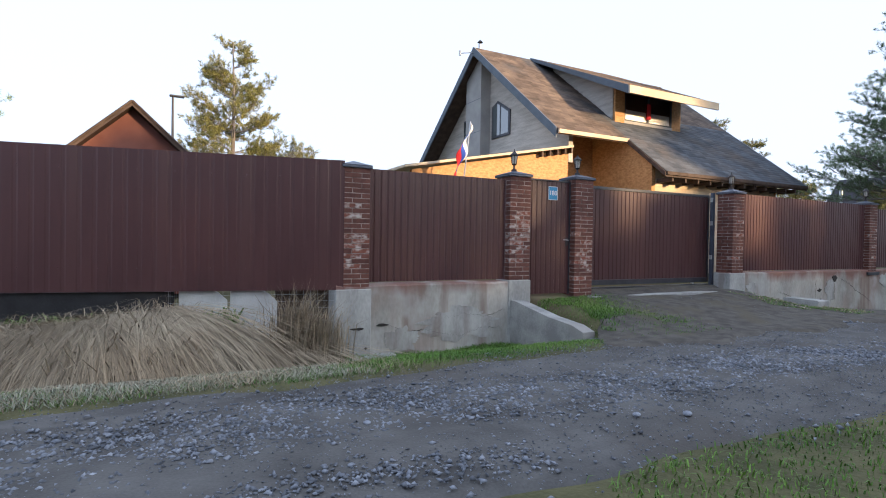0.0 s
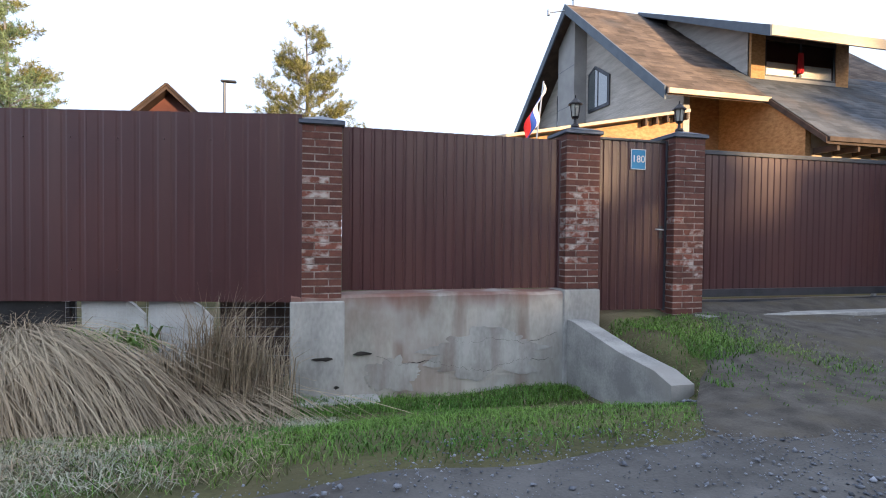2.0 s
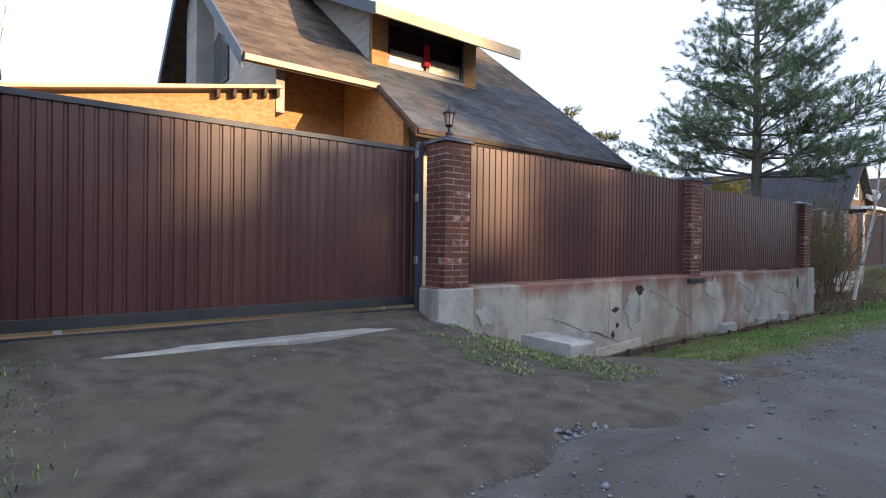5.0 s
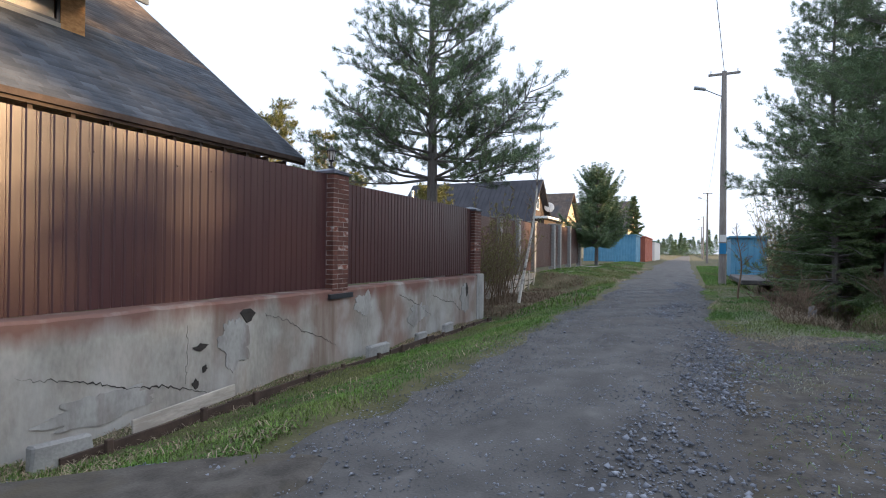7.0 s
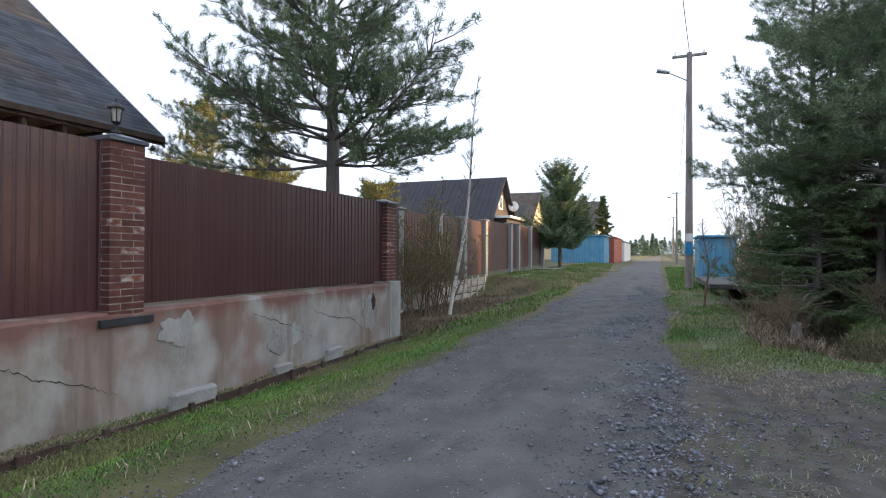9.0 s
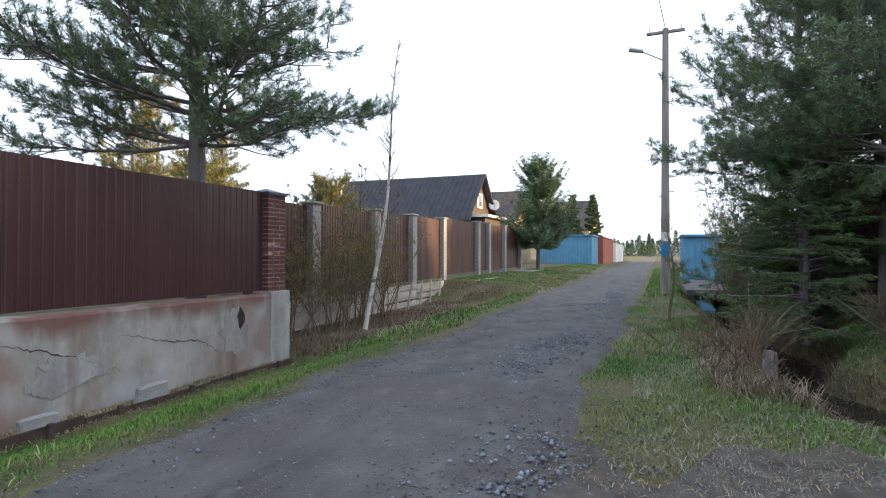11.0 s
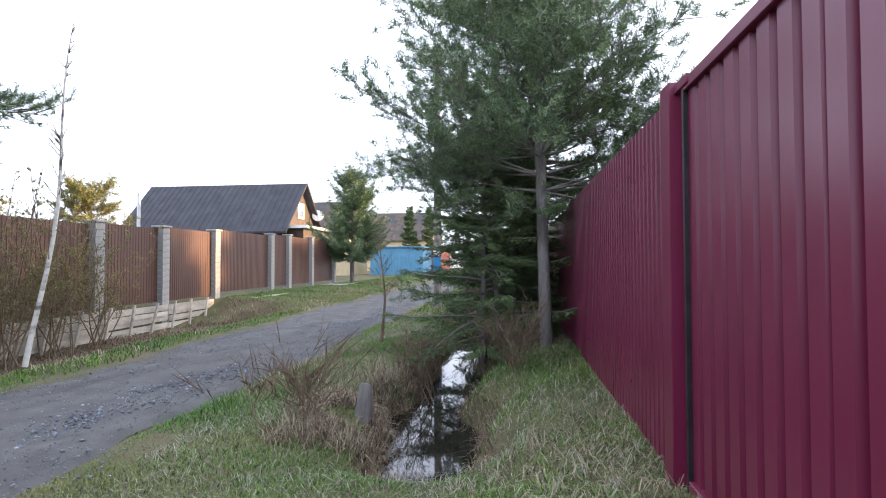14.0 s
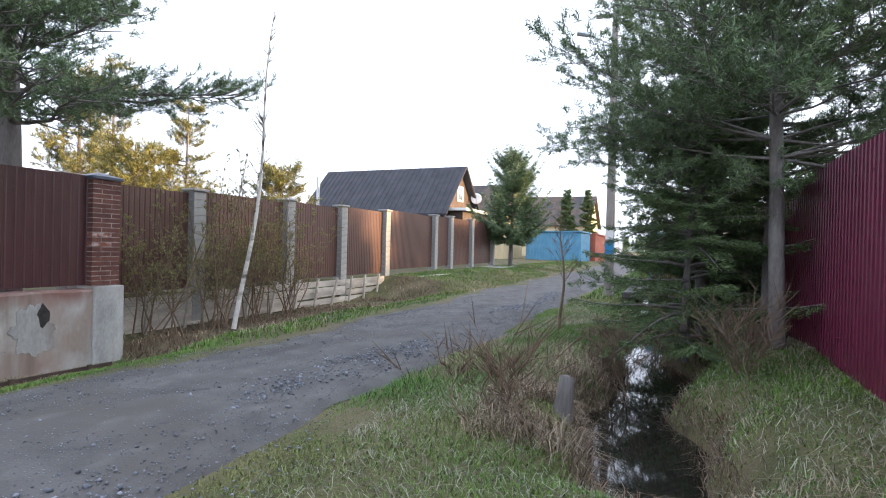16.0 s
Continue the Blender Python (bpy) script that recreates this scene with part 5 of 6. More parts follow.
def blades(name, x, y, h, w, bend, mt, label, seed, z=None, along=None):
    """Grass blades of two triangles, bent by chance, as one mass."""
    rng = np.random.default_rng(seed)
    n = len(x)
    z = ground_z(x, y) - 0.01 if z is None else z
    b = np.stack([x, y, z], 1)
    a = rng.uniform(0, 2 * math.pi, n)
    side = np.stack([np.cos(a), np.sin(a), np.zeros(n)], 1) * (w * rng.uniform(0.6, 1.4, n))[:, None]
    ha = rng.uniform(0, 2 * math.pi, n)
    hd = np.stack([np.cos(ha), np.sin(ha), np.zeros(n)], 1)
    if along is not None:
        hd = hd * 0.55 + np.asarray(along)
    k = (bend * rng.uniform(0.3, 1.4, n))[:, None]
    H = (h * rng.uniform(0.5, 1.3, n))[:, None]
    up = np.array([[0, 0, 1.0]])
    m = b + (up * 0.62 + hd * 0.22 * k) * H
    t = b + (up * (1.0 - 0.35 * np.minimum(k, 2.2)) + hd * 0.75 * k) * H
    v = np.stack([b - side, b + side, m + side * 0.7, m - side * 0.7, t], 1).reshape(-1, 3)
    i = np.arange(n)[:, None] * 5
    f = np.concatenate([i + [[0, 1, 2]], i + [[0, 2, 3]], i + [[3, 2, 4]]])
    ob = raw(name, v, f, mt)
    return tagged(ob, label, "grass", kind="stuff")


def scatter(n, x0, x1, y0, y1, seed, keep):
    rng = np.random.default_rng(seed)
    x, y = rng.uniform(x0, x1, n), rng.uniform(y0, y1, n)
    m = keep(x, y, rng)
    return x[m], y[m], rng


def patch(x, y, k):
    return wob(x, y, 1.1, k) + 0.6 * wob(x, y, 3.3, k + 1)


def off_drive(x, y):
    return (x < 5.7) | (x > 12.3 + 0.25 * (6.5 - y))


# near-side verge by the fence
x, y, rng = scatter(150000, -7, 24.2, 4.7, 7.64, 1, lambda x, y, r: off_drive(x, y) & (y > road_edge(x, 1) - 0.05 + 0.25 * r.random(len(x))) & ~((x < 1.2) & (y > 6.7)))
blades("verge_grass", x, y, 0.055 + 0.03 * np.clip(patch(x, y, 1), -0.5, 1), 0.0034, 1.6, M_GRASS, "short green grass on the verge below the fence", 2)
x, y, rng = scatter(6000, -7, 24.2, 4.7, 7.64, 3, lambda x, y, r: off_drive(x, y) & (y > road_edge(x, 1) + 0.02) & (patch(x, y, 4) > 0.4))
blades("dry_grass", x, y, 0.09 + 0 * x, 0.004, 1.9, M_DRY, "patches of dry straw-coloured grass on the verge", 4)
# strip further on
x, y, rng = scatter(60000, 24, 72, 4.9, 9.2, 5, lambda x, y, r: (y > road_edge(x, 1) + 0.2 * r.random(len(x))) & ((y < 7.0) | (x > 36)) & (r.random(len(x)) < 1.2 - (x - 24) / 70))
blades("verge_grass", x, y, 0.10 + 0.03 * patch(x, y, 2), 0.008, 1.0, M_GRASS, "green grass on the verge before the far fence", 6)
x, y, rng = scatter(9000, 24, 60, 5.2, 9.0, 7, lambda x, y, r: patch(x, y, 6) > 0.2)
blades("dry_grass", x, y, 0.14 + 0 * x, 0.008, 1.5, M_DRY, "dry straw-coloured grass before the far fence", 8)
# ditch side
x, y, rng = scatter(230000, 13.5, 34, -2.1, 2.4, 9, lambda x, y, r: (y < road_edge(x, 0) - 0.15 * r.random(len(x)) + 0.05) & (ground_z(x, y) > -0.38) & ((patch(x, y, 5) < 0.25) | (r.random(len(x)) < 0.35)) & ((x > 19.7 + 0.9 * wob(x, y, 1.5, 2)) | (r.random(len(x)) < 0.08)))
blades("verge_grass", x, y, 0.065 + 0.055 * np.clip(patch(x, y, 3), -0.7, 1.2), 0.0032, 1.6, M_GRASS, "green grass on the ditch banks", 10)
x, y, rng = scatter(38000, 13.5, 34, -2.1, 1.9, 11, lambda x, y, r: (ground_z(x, y) > -0.38) & (y < 1.75) & (patch(x, y, 8) > np.where(y < -0.4, -0.55, 0.1)))
blades("dry_grass", x, y, 0.09 + 0 * x, 0.0026, 2.6, M_STRAW, "silvery matted dead grass on the ditch banks", 12)
x, y, rng = scatter(20000, 34, 70, -2, 1.95, 13, lambda x, y, r: (y < road_edge(x, 0)) & (x < 70))
blades("verge_grass", x, y, 0.14 + 0 * x, 0.012, 1.0, M_GRASS, "green grass along the lane", 14)
x, y, rng = scatter(34000, 19, 34, -2.1, 2.3, 111, lambda x, y, r: (ground_z(x, y) > -0.38) & (y < road_edge(x, 0)) & (patch(x, y, 5) > np.where(y < -0.6, -0.3, 0.25)))
blades("dry_grass", x, y, 0.10 + 0 * x, 0.0028, 2.3, M_DRY, "brown dead tufts on the ditch banks", 112)
x, y, rng = scatter(60, 22.3, 25.5, 0.1, 0.8, 113, lambda x, y, r: np.hypot(x - 23.1, y - 0.36) > 0.45)
cl = np.repeat(np.arange(len(x)), 45)
blades("grass_tussock", x[cl] + rng.normal(0, 0.05, len(cl)), y[cl] + rng.normal(0, 0.05, len(cl)), 0.22 + 0.07 * np.sin(cl * 1.7), 0.0035, 1.3, M_DRY, "arching straw tussocks along the ditch lip", 114)
# first corner by the lane
x, y, rng = scatter(36000, 1.6, 12, -2.0, 2.3, 15, lambda x, y, r: (y < road_edge(x, 0) - 0.1 + 0.2 * r.random(len(x))) & (x > 2.0))
blades("verge_grass", x, y, 0.06 + 0.02 * patch(x, y, 3), 0.0045, 1.1, M_GRASS, "thin green grass at the lane's edge", 16)
# drive edges
x, y, rng = scatter(9000, 5.6, 13.2, 4.9, 7.4, 17, lambda x, y, r: ((x < 6.6 + 0.4 * (7 - y)) | (x > 11.2)) & (patch(x, y, 2) > -0.2))
blades("drive_grass", x, y, 0.06 + 0 * x, 0.0045, 1.0, M_GRASS, "thin grass along the drive's edges", 18, z=ground_z(x, y) + 0.02)
# reeds by the stump, tangled
x, y, rng = scatter(4200, 22.2, 25.0, 0.05, 0.95, 19, lambda x, y, r: (np.hypot(x - 23.1, y - 0.36) > 0.32) & (patch(x, y, 2) > -0.5))
blades("dry_reeds", x[::2], y[::2], 0.20 + 0 * x[::2], 0.004, 1.7, M_DRY, "tangled straw reeds beside the stump", 20)
blades("brown_reeds", x[1::3], y[1::3], 0.18 + 0 * x[1::3], 0.004, 1.5, M_TWIG, "tangled brown stems beside the stump", 22)
x, y, rng = scatter(36000, 21.4, 32, -1.5, 0.9, 24, lambda x, y, r: (ground_z(x, y) < -0.14) & (ground_z(x, y) > -0.55))
blades("brown_reeds", x, y, 0.20 + 0.07 * patch(x, y, 3), 0.004, 1.6, M_TWIG, "brown dead stems on the ditch sides", 26)


def stalk_heap():
    """Long bleached stalks combed over a mound, falling towards the lane."""
    rng = np.random.default_rng(77)
    n = 12000
    tuft = rng.uniform(-8, 1.15, 220)
    pick = rng.integers(0, 220, n)
    x = tuft[pick] + rng.normal(0, 0.05, n)
    comb = rng.normal(0.05, 0.45, 220)[pick]
    crest = 7.5 + 0.12 * np.sin(x * 2.1)
    top = 0.25 + 0.10 * np.sin(x * 1.7 + 1) - 0.55 * sstep(-0.3, 1.2, x)
    s0 = rng.uniform(-0.1, 0.75, n)
    lift = rng.uniform(-0.05, 0.10, n)
    length = rng.uniform(0.7, 1.5, n)
    dx = rng.normal(0.0, 0.34, n) + comb
    w = rng.uniform(0.0016, 0.0044, n)
    K = 8
    v = np.zeros((n, K, 2, 3))
    for k in range(K):
        s = s0 + length * (k / (K - 1))
        yy = crest + 0.45 - 0.95 * s
        zz = -0.48 + (top + 0.48) * np.clip(1 - ((yy - crest) / 0.98) ** 2, 0, 1) ** 0.75 + lift + 0.02 * np.sin(k + x * 9)
        xx = x + dx * (k / (K - 1)) * length
        v[:, k, 0] = np.stack([xx - w, yy, zz], 1)
        v[:, k, 1] = np.stack([xx + w, yy, zz + w * 0.6], 1)
    i = (np.arange(n) * K * 2)[:, None]
    f = np.concatenate([i + [[2 * k, 2 * k + 1, 2 * k + 3, 2 * k + 2]] for k in range(K - 1)])
    tagged(raw("dry_stalk_heap", v.reshape(-1, 3), f, M_DRY), "heap of long bleached grass stalks over the ditch bank", "dry grass", kind="stuff")
    xs, ys = np.linspace(-8.5, 1.3, 90), np.linspace(6.2, 8.4, 26)
    X, Y = np.meshgrid(xs, ys)
    crest = 7.5 + 0.12 * np.sin(X * 2.1)
    top = 0.20 + 0.10 * np.sin(X * 1.7 + 1) - 0.55 * sstep(-0.3, 1.2, X)
    Z = -0.56 + (top + 0.50) * np.clip(1 - ((Y - crest) / 0.98) ** 2, 0, 1) ** 0.75
    i = (np.arange(25)[:, None] * 90 + np.arange(89)[None]).ravel()
    ob = raw("earth_mound", np.stack([X.ravel(), Y.ravel(), Z.ravel()], 1), np.stack([i, i + 1, i + 91, i + 90], 1), M_GROUND)
    for p in ob.data.polygons:
        p.use_smooth = True
    tagged(ob, "earth mound under the dry stalks", "mound", kind="structure")


stalk_heap()
x, y, rng = scatter(4000, -8, 1.1, 6.5, 7.7, 51, lambda x, y, r: r.random(len(x)) < 0.9)
crest = 7.5 + 0.12 * np.sin(x * 2.1)
top = 0.25 + 0.10 * np.sin(x * 1.7 + 1) - 0.55 * sstep(-0.3, 1.2, x)
zz = -0.50 + (top + 0.48) * np.clip(1 - ((y - crest) / 0.98) ** 2, 0, 1) ** 0.75
blades("tangled_stalks", x, y, 0.30 + 0 * x, 0.0035, 2.4, M_DRY, "tangled dry stalks lying over the heap", 52, z=zz)
blades("dead_leaves", x[:2500] + 0.05, y[:2500], 0.12 + 0 * x[:2500], 0.006, 2.0, M_TWIG, "brown dead stems among the dry stalks", 53, z=zz[:2500])
# upright straw clump by the pillar
for cx, n, hgt in ((1.55, 260, 1.0), (1.15, 160, 0.8), (1.95, 120, 0.7)):
    rng = np.random.default_rng(int(cx * 100))
    x, y = rng.normal(cx, 0.14, n), rng.normal(7.25, 0.10, n)
    blades("dry_stalks", x, y, np.full(n, hgt), 0.005, 0.45, M_DRY, "upright clump of dry stalks beside the pillar", int(cx * 10))


def stones(n, x0, x1, y0, y1, seed, keep, smin, smax, label, lift=0.0, on_road=True):
    x, y, rng = scatter(n, x0, x1, y0, y1, seed, keep)
    n = len(x)
    oct_v = np.array([(1, 0, 0), (-1, 0, 0), (0, 1, 0), (0, -1, 0), (0, 0, 1), (0, 0, -1)], float)
    oct_f = np.array([(0, 2, 4), (2, 1, 4), (1, 3, 4), (3, 0, 4), (2, 0, 5), (1, 2, 5), (3, 1, 5), (0, 3, 5)])
    s = smin + (smax - smin) * rng.random(n) ** 2.5
    v = oct_v[None] * (s[:, None] * rng.uniform(0.6, 1.3, (n, 3)) * [1, 1, 0.6])[:, None, :] + rng.normal(0, 0.22, (n, 6, 3)) * s[:, None, None]
    a = rng.uniform(0, 6.28, n)
    c, q = np.cos(a)[:, None], np.sin(a)[:, None]
    vx, vy = v[..., 0] * c - v[..., 1] * q, v[..., 0] * q + v[..., 1] * c
    z = (0.012 * wob(x, y, 1.3, 0.4) + 0.018 if on_road else ground_z(x, y) + 0.025)
    v = np.stack([vx + x[:, None], vy + y[:, None], v[..., 2] + z[:, None] + s[:, None] * 0.15], 2)
    f = oct_f[None] + (np.arange(n) * 6)[:, None, None]
    tagged(raw("gravel", v.reshape(-1, 3), f.reshape(-1, 3), M_STONE), label, "gravel", kind="stuff")


stones(60000, -5, 8.5, 1.9, 4.6, 21, lambda x, y, r: (np.abs(y - 3.68 + 0.055 * x - 0.12 * np.sin(x * 1.3)) < 0.62 * r.random(len(x)) ** 0.6) | (np.abs(y - 2.55 - 0.1 * np.sin(x * 2)) < 0.25 * r.random(len(x)) * (x < 2)) | (r.random(len(x)) < 0.04), 0.006, 0.024, "band of loose grey gravel in the lane")
stones(60000, 8.5, 40, 2.0, 4.8, 23, lambda x, y, r: (np.abs(y - 2.9 + 0.2 * np.sin(x)) < 0.75 * r.random(len(x)) * np.clip(wob(x, y, 1.1, 3) + 0.25, 0, 1)) | (r.random(len(x)) < 0.03), 0.006, 0.026, "loose grey gravel along the middle of the lane")
stones(4500, 13, 22, 0.8, 2.6, 25, lambda x, y, r: r.random(len(x)) < np.exp(-((y - 2.1) / 0.5) ** 2) * 0.8, 0.005, 0.017, "loose grey gravel at the lane's edge")
stones(32000, 5.2, 13, 4.6, 7.3, 27, lambda x, y, r: (patch(x, y, 5) > -0.3) & ~((x < 7) & (y > 6)), 0.007, 0.026, "loose gravel on the drive", on_road=False)
stones(120000, -6, 34, 1.9, 4.85, 29, lambda x, y, r: (y > road_edge(x, 0)) & (y < road_edge(x, 1)) & (r.random(len(x)) < 0.55 + 0.45 * wob(x, y, 0.9, 1)), 0.003, 0.011, "fine grit pressed into the lane")
stones(5000, 13.5, 21, 0.2, 2.0, 31, lambda x, y, r: (patch(x, y, 3) > 0.0), 0.004, 0.014, "loose grit on the trodden verge", on_road=False)
x, y, rng = scatter(9000, 10.7, 13.8, 5.1, 7.6, 61, lambda x, y, r: (patch(x, y, 7) > 0.0 + 0.5 * (x < 11.3)) & ~((x > 11.82) & (x < 12.28) & (y > 6.0) & (y < 6.8)))
blades("drive_weeds", x, y, 0.045 + 0.02 * patch(x, y, 2), 0.006, 1.6, M_GRASS, "low dark weeds and grass at the wall's corner", 62, z=np.where(x < 12.0, np.maximum(ground_z(x, y), 0) + 0.04, ground_z(x, y) + 0.01))
blades("drive_litter", x[::3] + 0.03, y[::3], 0.06 + 0 * x[::3], 0.005, 2.2, M_DRY, "dry litter among the weeds", 63, z=np.where(x[::3] < 12.0, np.maximum(ground_z(x[::3], y[::3]), 0) + 0.04, ground_z(x[::3], y[::3]) + 0.01))
stones(14000, 11.5, 20.5, 1.6, 2.8, 33, lambda x, y, r: r.random(len(x)) < 0.75 * np.exp(-((y - 2.25) / 0.38) ** 2) * np.clip(0.5 + wob(x, y, 1.7, 2), 0, 1), 0.006, 0.026, "patches of loose grey gravel at the lane's edge")
x, y, rng = scatter(12000, -7, 2.2, 4.75, 6.8, 71, lambda x, y, r: (y > road_edge(x, 1)) & (patch(x, y, 3) > -0.5))
blades("dry_grass", x, y, 0.09 + 0 * x, 0.0035, 2.2, M_DRY, "bleached matted grass below the stalk heap", 72)
stones(5000, 3, 24, 4.55, 5.0, 35, lambda x, y, r: r.random(len(x)) < 0.8, 0.004, 0.013, "grit and pebbles along the grass edge", on_road=True)


# ---- unseen belt added on the sun's side for shade; trees at the lane's end ----


def woods(name, spots, seed, label, mt):
    """A belt of tall conifers as one mass: solid-looking crowns of ragged boughs."""
    rng = np.random.default_rng(seed)
    V, F, n = [], [], 0
    for x, y, h in spots:
        k = 520
        t = rng.random(k) ** 0.8
        a = rng.uniform(0, 6.283, k)
        rad = (0.15 + 2.4 * (1 - t)) * rng.uniform(0.3, 1.0, k)
        c = np.stack([x + rad * np.cos(a), y + rad * np.sin(a), h * (0.04 + 0.96 * t)], 1)
        o = np.stack([np.cos(a), np.sin(a), -0.35 + 0 * a], 1) * rng.uniform(0.4, 1.0, (k, 1))
        s = np.stack([-np.sin(a), np.cos(a), 0 * a], 1) * rng.uniform(0.15, 0.4, (k, 1)) + rng.normal(0, 0.08, (k, 3))
        V.append(np.stack([c - s, c + s, c + o], 1).reshape(-1, 3))
        F.append(np.arange(3 * k).reshape(-1, 3) + n)
        n += 3 * k
    tagged(raw(name, np.concatenate(V), np.concatenate(F), mt), label, "woods", kind="stuff")


rng = np.random.default_rng(5)
spots = []
for row in range(3):
    x = -60.0
    while x < 150:
        u = x
        x = x - 1.6 * row
        # tops lowered to let sun patches onto the fence, raised to shade roof and wicket
        dip = 1.7 * math.exp(-((x - 42.9) / 1.1) ** 4) - 3.5 * math.exp(-((x - 38.6) / 2.6) ** 4) + 2.9 * math.exp(-((x - 45.3) / 1.0) ** 4) + 1.5 * math.exp(-((x - 47.9) / 1.0) ** 4) + 3.8 * math.exp(-((x - 68.9) / 1.0) ** 4) - 6.0 * sstep(50.5, 53.0, x) * (1 - sstep(65, 67, x))
        x = u
        spots.append((x, -54 - 3.0 * row + rng.uniform(-1, 1), 17.4 + rng.uniform(-0.8, 0.8) - dip + row * 0.5))
        x += rng.uniform(1.3, 2.0)
woods("woods", spots, 6, "unseen conifer belt added to block the low sun", M_SPRUCE)
spots = [(rng.uniform(240, 420), rng.uniform(-60, 90), rng.uniform(7, 12)) for i in range(150)]
woods("woods", spots, 7, "hazy distant trees at the end of the lane", M_NEEDLE)


# ---- cracks, edging and clutter along the fence ----


def crack(pts, w, label, seed, y=7.662):
    """A dark open crack: a jagged sliver sunk on the face of the wall, with a raised lip."""
    rnd = random.Random(seed)
    line = []
    for (x0, z0), (x1, z1) in zip(pts, pts[1:]):
        n = max(3, int(math.hypot(x1 - x0, z1 - z0) / 0.035))
        line += [(x0 + (x1 - x0) * i / n + rnd.uniform(-1, 1) * 0.012, z0 + (z1 - z0) * i / n + rnd.uniform(-1, 1) * 0.02) for i in range(n)]
    line.append(pts[-1])
    bm = bmesh.new()
    rows = []
    n = len(line)
    for i, (x, z) in enumerate(line):
        h = w * math.sin(math.pi * (i + 0.3) / n) * rnd.uniform(0.4, 1.3)
        rows.append([bm.verts.new((x, y, z - h)), bm.verts.new((x, y - 0.004, z)), bm.verts.new((x, y, z + h))])
    for a, b in zip(rows, rows[1:]):
        bm.faces.new((a[0], b[0], b[1], a[1]))
        bm.faces.new((a[1], b[1], b[2], a[2]))
    tagged(part("crack", bm, M_CRACK), label, "crack", "cracks in the base wall", "structure")


CL = "dark crack in the plastered base wall"
crack([(13.2, 0.18), (13.75, 0.05), (14.1, -0.10), (14.55, -0.18), (14.9, -0.30), (15.25, -0.42)], 0.010, CL, 1, 7.655)
crack([(16.05, 0.43), (16.5, 0.30), (16.8, 0.10), (17.2, -0.02), (17.6, -0.22)], 0.007, CL, 2, 7.655)
crack([(19.6, 0.45), (20.2, 0.25), (20.7, 0.05), (21.0, -0.1)], 0.007, CL, 3, 7.655)
crack([(21.0, 0.35), (21.7, 0.15), (22.2, 0.10), (22.6, -0.15)], 0.007, CL, 4, 7.655)
crack([(14.85, 0.42), (14.86, 0.1), (14.84, -0.22)], 0.006, CL, 5, 7.655)
crack([(3.05, -0.05), (3.3, -0.18), (3.6, -0.15), (3.95, -0.22), (4.3, -0.3), (4.7, -0.18), (5.15, -0.2)], 0.006, CL, 6, 7.655)
crack([(3.85, 0.10), (4.1, 0.02), (4.4, 0.08), (4.8, 0.0), (5.2, 0.1)], 0.005, CL, 7, 7.655)
HL = "broken-out hole in the plastered wall"
for k, (x, z, w_, h_) in enumerate(((15.75, 0.47, 0.13, 0.10), (15.05, 0.16, 0.12, 0.045), (15.1, -0.10, 0.04, 0.05), (14.98, -0.25, 0.05, 0.06), (23.05, 0.32, 0.12, 0.18), (2.52, -0.08, 0.12, 0.022), (2.93, -0.04, 0.11, 0.025), (2.66, -0.38, 0.04, 0.02))):
    rnd = random.Random(k)
    pts = [(x + w_ * math.cos(a) * rnd.uniform(0.5, 1.1), z + h_ * math.sin(a) * rnd.uniform(0.4, 1.15)) for a in np.linspace(0, 2 * math.pi, 12)[:-1]]
    bm = prism(pts, "y", 7.650 if x > 2.75 else 7.632, 7.67)
    tagged(part("plaster_hole", bm, M_CRACK), HL, "hole", "holes in the base wall", "structure")

# low board edging at the foot of the wall
for i in range(6):
    x0 = 13.3 + i * 1.75
    g = thing("edging_board", pose(x0, 7.20 + 0.015 * (i % 3), -0.45, 0, (i % 3 - 1) * 0.5, 0.5 * (i % 2)), "half-rotten dark edging board with stakes at the wall's foot", "board", "edging boards at the wall's foot")
    part("board", box(0, 1.74, 0, 0.03, -0.1, 0.015 + 0.02 * (i % 2), 0.004), M_DARKWOOD, g)
    for x in (0.35, 1.35):
        part("stake", box(x, x + 0.06, -0.05, 0.0, -0.15, 0.06, 0.006), M_DARKWOOD, g)
g = thing("pale_plank", pose(13.95, 7.245, -0.40, 0, -2.5, 1.5), "long pale grey plank leaning along the edging board", "plank")
part("board", box(0, 1.25, 0, 0.025, -0.05, 0.09, 0.004), M_GREYWOOD, g)
for k, (x, y, w_) in enumerate(((13.35, 7.28, 0.5), (18.3, 7.30, 0.62), (19.9, 7.32, 0.35), (21.2, 7.34, 0.42))):
    bm = box(-w_ / 2, w_ / 2, -0.05, 0.05, -0.12, 0.13, 0.02)
    for v in bm.verts:
        v.co += Vector((0.04 * noise.noise(v.co * 5 + Vector((k, 0, 0))), 0.02 * noise.noise(v.co * 7), 0.05 * noise.noise(v.co * 4 + Vector((0, k, 0)))))
    ob = part("plaster_chunk", bm, M_CONC2)
    ob.location = (x, y, -0.42)
    tagged(ob, "fallen pale chunk of plaster at the wall's foot", "rubble", "fallen plaster chunks")
x, y, rng = scatter(11000, 12.6, 23.9, 7.18, 7.62, 41, lambda x, y, r: r.random(len(x)) < 0.75)
blades("dry_litter", x, y, 0.08 + 0 * x, 0.004, 2.3, M_DRY, "dry straw and litter between boards and wall", 42)
x, y, rng = scatter(9000, 24.3, 36.0, 6.9, 8.9, 43, lambda x, y, r: patch(x, y, 9) > -0.3)
blades("dry_litter", x, y, 0.16 + 0 * x, 0.006, 2.0, M_TWIG, "brown dead stems in the hollow before the far fence", 44)

# under the tall fence: slabs behind wire mesh, dark sheeting
tn = radians(LT)


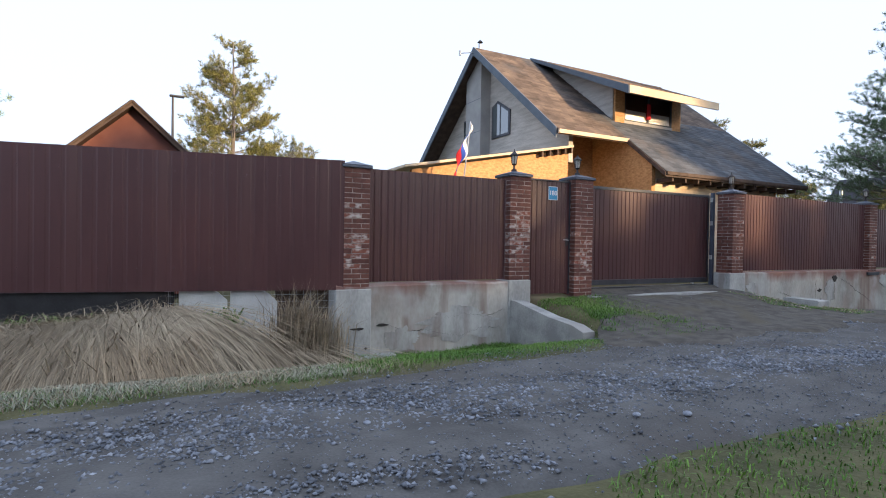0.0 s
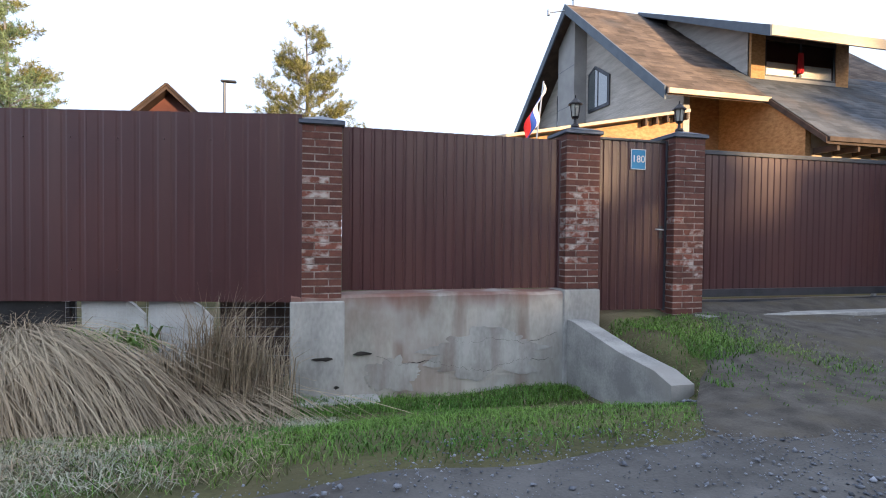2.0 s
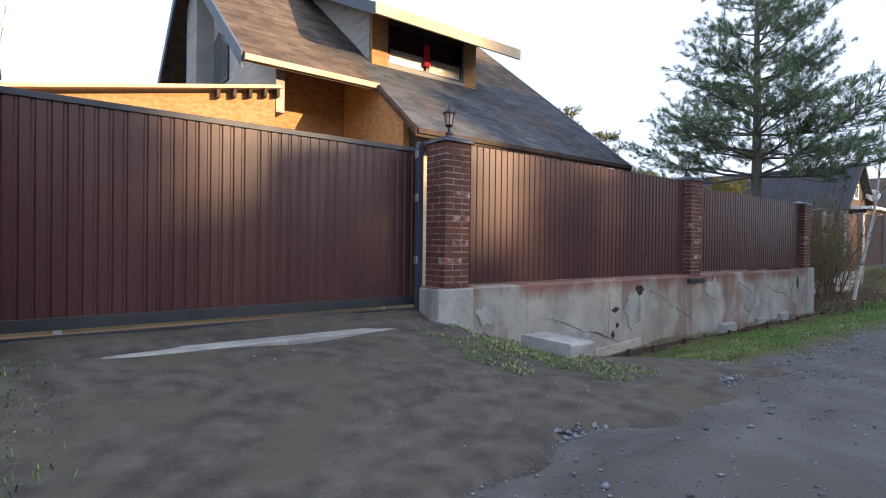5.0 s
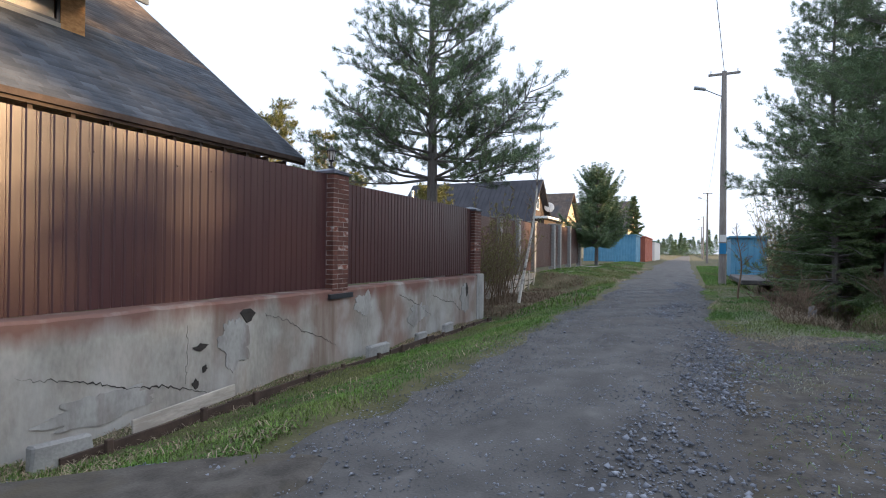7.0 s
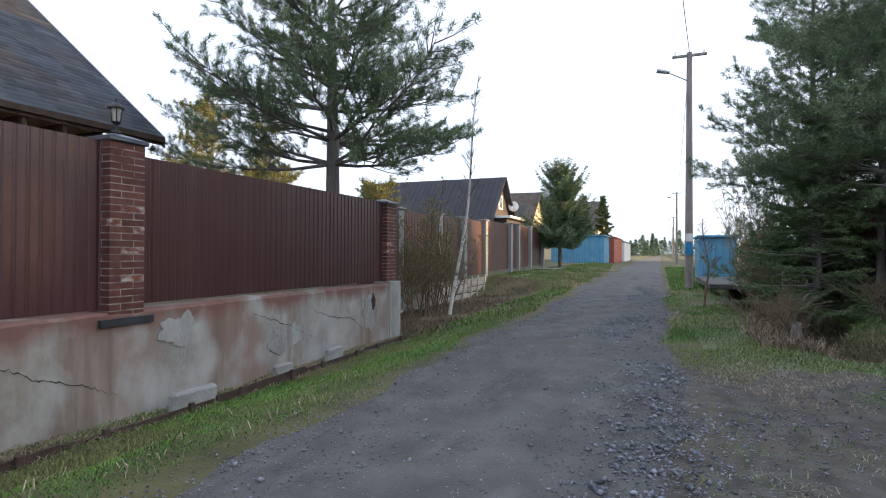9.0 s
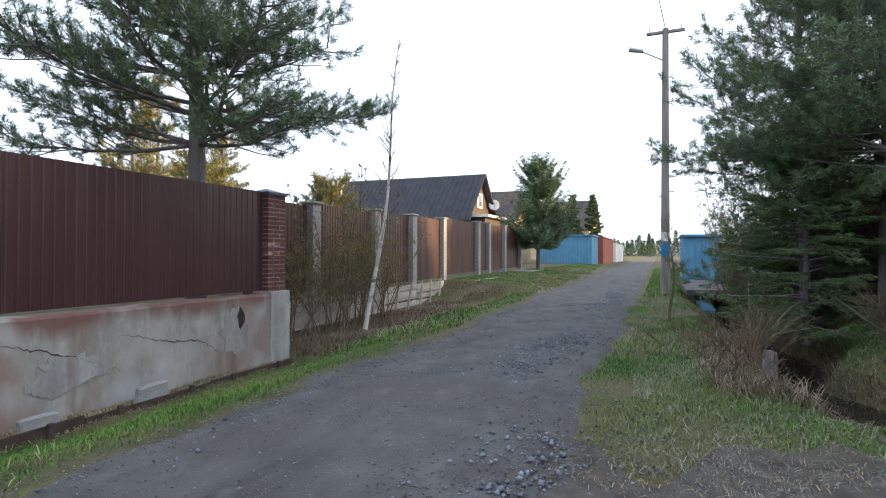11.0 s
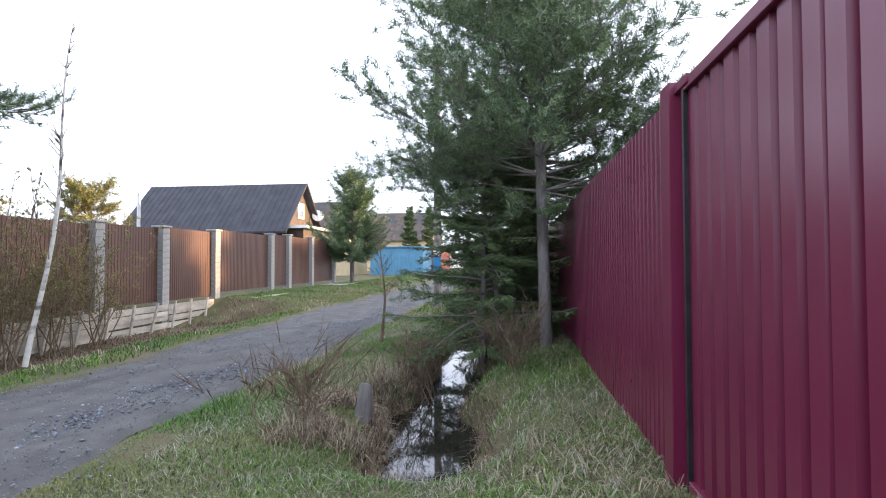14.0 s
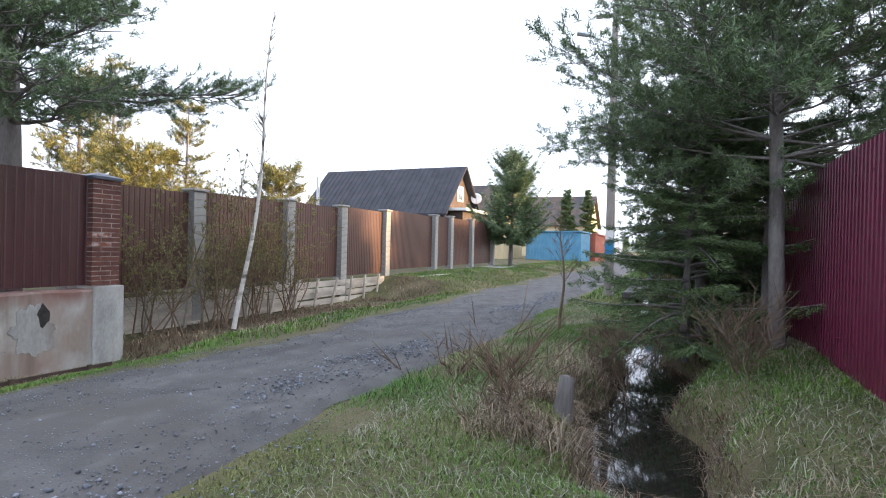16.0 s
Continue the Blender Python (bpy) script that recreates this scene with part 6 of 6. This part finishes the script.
def at_fence(d, back):
    """A pose on the tall fence's line, d metres before its end, back metres behind it."""
    return pose(2.27 - d * math.cos(tn) - back * math.sin(tn) * -1 * -1, 7.66 - d * math.sin(tn) + back * math.cos(tn), 0, 0, 0, LT)


g = thing("dark_sheeting", at_fence(9.0, 0.10), "black plastic sheeting under the tall fence", "sheeting")
part("sheet", box(0, 6.72, 0, 0.02, -0.4, 0.51), M_PLASTIC, g)
part("post", box(6.6, 6.68, -0.04, 0.0, -0.4, 0.51), M_BLACK, g)
for d, w_, tilt in ((2.22, 0.64, -1.5), (1.57, 0.66, 1.5)):
    g = thing("concrete_slab", at_fence(d, 0.10), "pale grey concrete slab standing behind wire mesh", "slab", "slabs under the tall fence")
    bm = prism([(0, -0.35), (w_, -0.45), (w_ * 0.99, 0.36), (w_ * 0.82, 0.47), (w_ * 0.7, 0.52), (0.01, 0.52)], "y", 0, 0.05)
    part("slab_body", bm, M_PALE, g).rotation_euler = (0, radians(tilt), 0)
g = thing("wire_mesh", at_fence(2.35, 0.04), "rusty grey wire mesh stretched under the tall fence", "mesh")
bm = bmesh.new()
for i in range(24):
    rod(bm, (i * 0.1, 0.004 * math.sin(i), -0.5), (i * 0.1 + 0.01, 0, 0.52), 0.0015, n=4)
for k in range(10):
    rod(bm, (0, 0.006, -0.45 + k * 0.1), (2.32, 0.006, -0.44 + k * 0.1), 0.0015, n=4)
part("wire_grid", bm, M_GALV, g)["kind"] = "stuff"
# dark panel added to fill the dark area behind the mesh
g = thing("dark_backing", at_fence(0.95, 0.45), "dark panel filling the hollow behind the mesh", "boarding")
part("panel", box(0, 1.0, 0, 0.03, -0.6, 0.50), M_DARKWOOD, g)
# steel tray under one pillar
tagged(part("pillar_plate", box(17.40, 18.02, 7.62, 7.672, 0.52, 0.598), M_DARKMETAL), "dark steel plate under the brick pillar", "plate")
# lamp post and flue behind the tall fence
g = thing("lamp_post", pose(0.05, 18.4, 0.2), "thin grey lamp post behind the fence", "lamp post")
part("shaft", rod(bmesh.new(), (0, 0, 0), (0, 0, 5.4), 0.05, 0.035), M_DARKMETAL, g)
part("head", box(-0.1, 0.32, -0.08, 0.08, 5.4, 5.46, 0.02), M_DARKMETAL, g)
# loose stones
for k, (x, y, s_) in enumerate(((3.4, 2.6, 0.032), (3.05, 2.75, 0.028), (1.2, 3.4, 0.024), (22.4, -0.2, 0.16), (23.0, 0.0, 0.12))):
    bm = bmesh.new()
    bmesh.ops.create_icosphere(bm, subdivisions=2, radius=s_)
    for v in bm.verts:
        v.co = Vector((v.co.x * 1.2, v.co.y, v.co.z * 0.6)) * (1 + 0.35 * noise.noise(v.co * 14 + Vector((k, 0, 0))))
    ob = part("stone", bm, M_STONE)
    ob.location = (x, y, (0.02 if y > 2 else float(ground_z(x, y))) + s_ * 0.3)
    tagged(ob, "loose grey stone lying on the ground", "stone", "loose stones")


def flake(x, z, w_, h_, material, seed, y=7.652, label="flaking pale plaster layer on the base wall"):
    """An irregular thin layer standing a few millimetres proud of the wall."""
    rnd = random.Random(seed)
    pts = []
    for k in range(80):
        a = 2 * math.pi * k / 80
        q = 1 + 0.5 * noise.noise((math.cos(a) * 1.9, math.sin(a) * 1.9, seed * 3.1)) + 0.22 * noise.noise((math.cos(a) * 6, math.sin(a) * 6, seed)) + rnd.uniform(-0.04, 0.04)
        pts.append((x + w_ * q * math.cos(a), z + h_ * q * math.sin(a)))
    tagged(part("plaster_patch", prism(pts, "y", y, 7.66), material), label, "plaster", "plaster patches", "structure")


for k, (x, z, w_, h_) in enumerate(((4.35, -0.08, 0.70, 0.26), (3.25, -0.28, 0.30, 0.17), (12.15, 0.30, 0.17, 0.13), (15.55, 0.12, 0.22, 0.32), (18.4, 0.36, 0.24, 0.20), (20.4, 0.0, 0.45, 0.22), (22.9, 0.1, 0.3, 0.3), (13.9, -0.25, 0.5, 0.13))):
    flake(x, z, w_, h_, M_PLASTER, k)
stones(11000, 12, 20.5, -1.8, 2.1, 37, lambda x, y, r: r.random(len(x)) < 0.5 + 0.5 * wob(x, y, 1.3, 2), 0.004, 0.018, "pebbles trodden into the bare earth", on_road=False)
x, y, rng = scatter(14000, 13, 20.5, -2.0, 2.0, 121, lambda x, y, r: patch(x, y, 6) > 0.35)
blades("dead_turf", x, y, 0.04 + 0 * x, 0.003, 2.6, M_DRY, "flattened dead turf on the trodden earth", 122, z=ground_z(x, y) + 0.02)
# weeds and straw round the heap and under the tall fence
x, y, rng = scatter(2600, -8, 0.9, 7.7, 8.1, 131, lambda x, y, r: patch(x, y, 1) > -0.1)
blades("nettle_leaves", x, y, 0.20 + 0 * x, 0.014, 1.5, M_GRASS, "low green nettles under the tall fence", 132, z=-0.02 + 0.16 * rng.random(len(x)))
x, y, rng = scatter(26000, -7, 2.6, 4.75, 6.8, 133, lambda x, y, r: patch(x, y, 4) > -0.3)
blades("dead_turf", x, y, 0.09 + 0 * x, 0.003, 2.4, M_STRAW, "silvery dead turf in front of the stalk heap", 134)
rng = np.random.default_rng(135)
n = 420
x, y = rng.normal(1.75, 0.20, n), rng.normal(7.15, 0.10, n)
blades("dry_stalks", x, y, np.full(n, 0.85), 0.0055, 0.7, M_DRY, "leaning sheaf of straw stalks beside the pillar", 136, along=(0.35, 0.0, 0.0))
x, y, rng = scatter(5200, 2.2, 5.3, 7.05, 7.62, 141, lambda x, y, r: r.random(len(x)) < 0.9)
blades("verge_grass", x, y, 0.085 + 0.03 * patch(x, y, 2), 0.004, 1.3, M_GRASS, "longer green grass along the foot of the base wall", 142)
x, y, rng = scatter(11000, 5.56, 7.7, 5.5, 7.5, 143, lambda x, y, r: (r.random(len(x)) < 1.25 - 0.6 * (x - 5.56)) & (patch(x, y, 3) > -0.5))
blades("drive_grass", x, y, 0.06 + 0.02 * patch(x, y, 4), 0.004, 1.5, M_GRASS, "green grass between the wing wall and the wicket gate", 144, z=np.maximum(ground_z(x, y), 0) + 0.03)
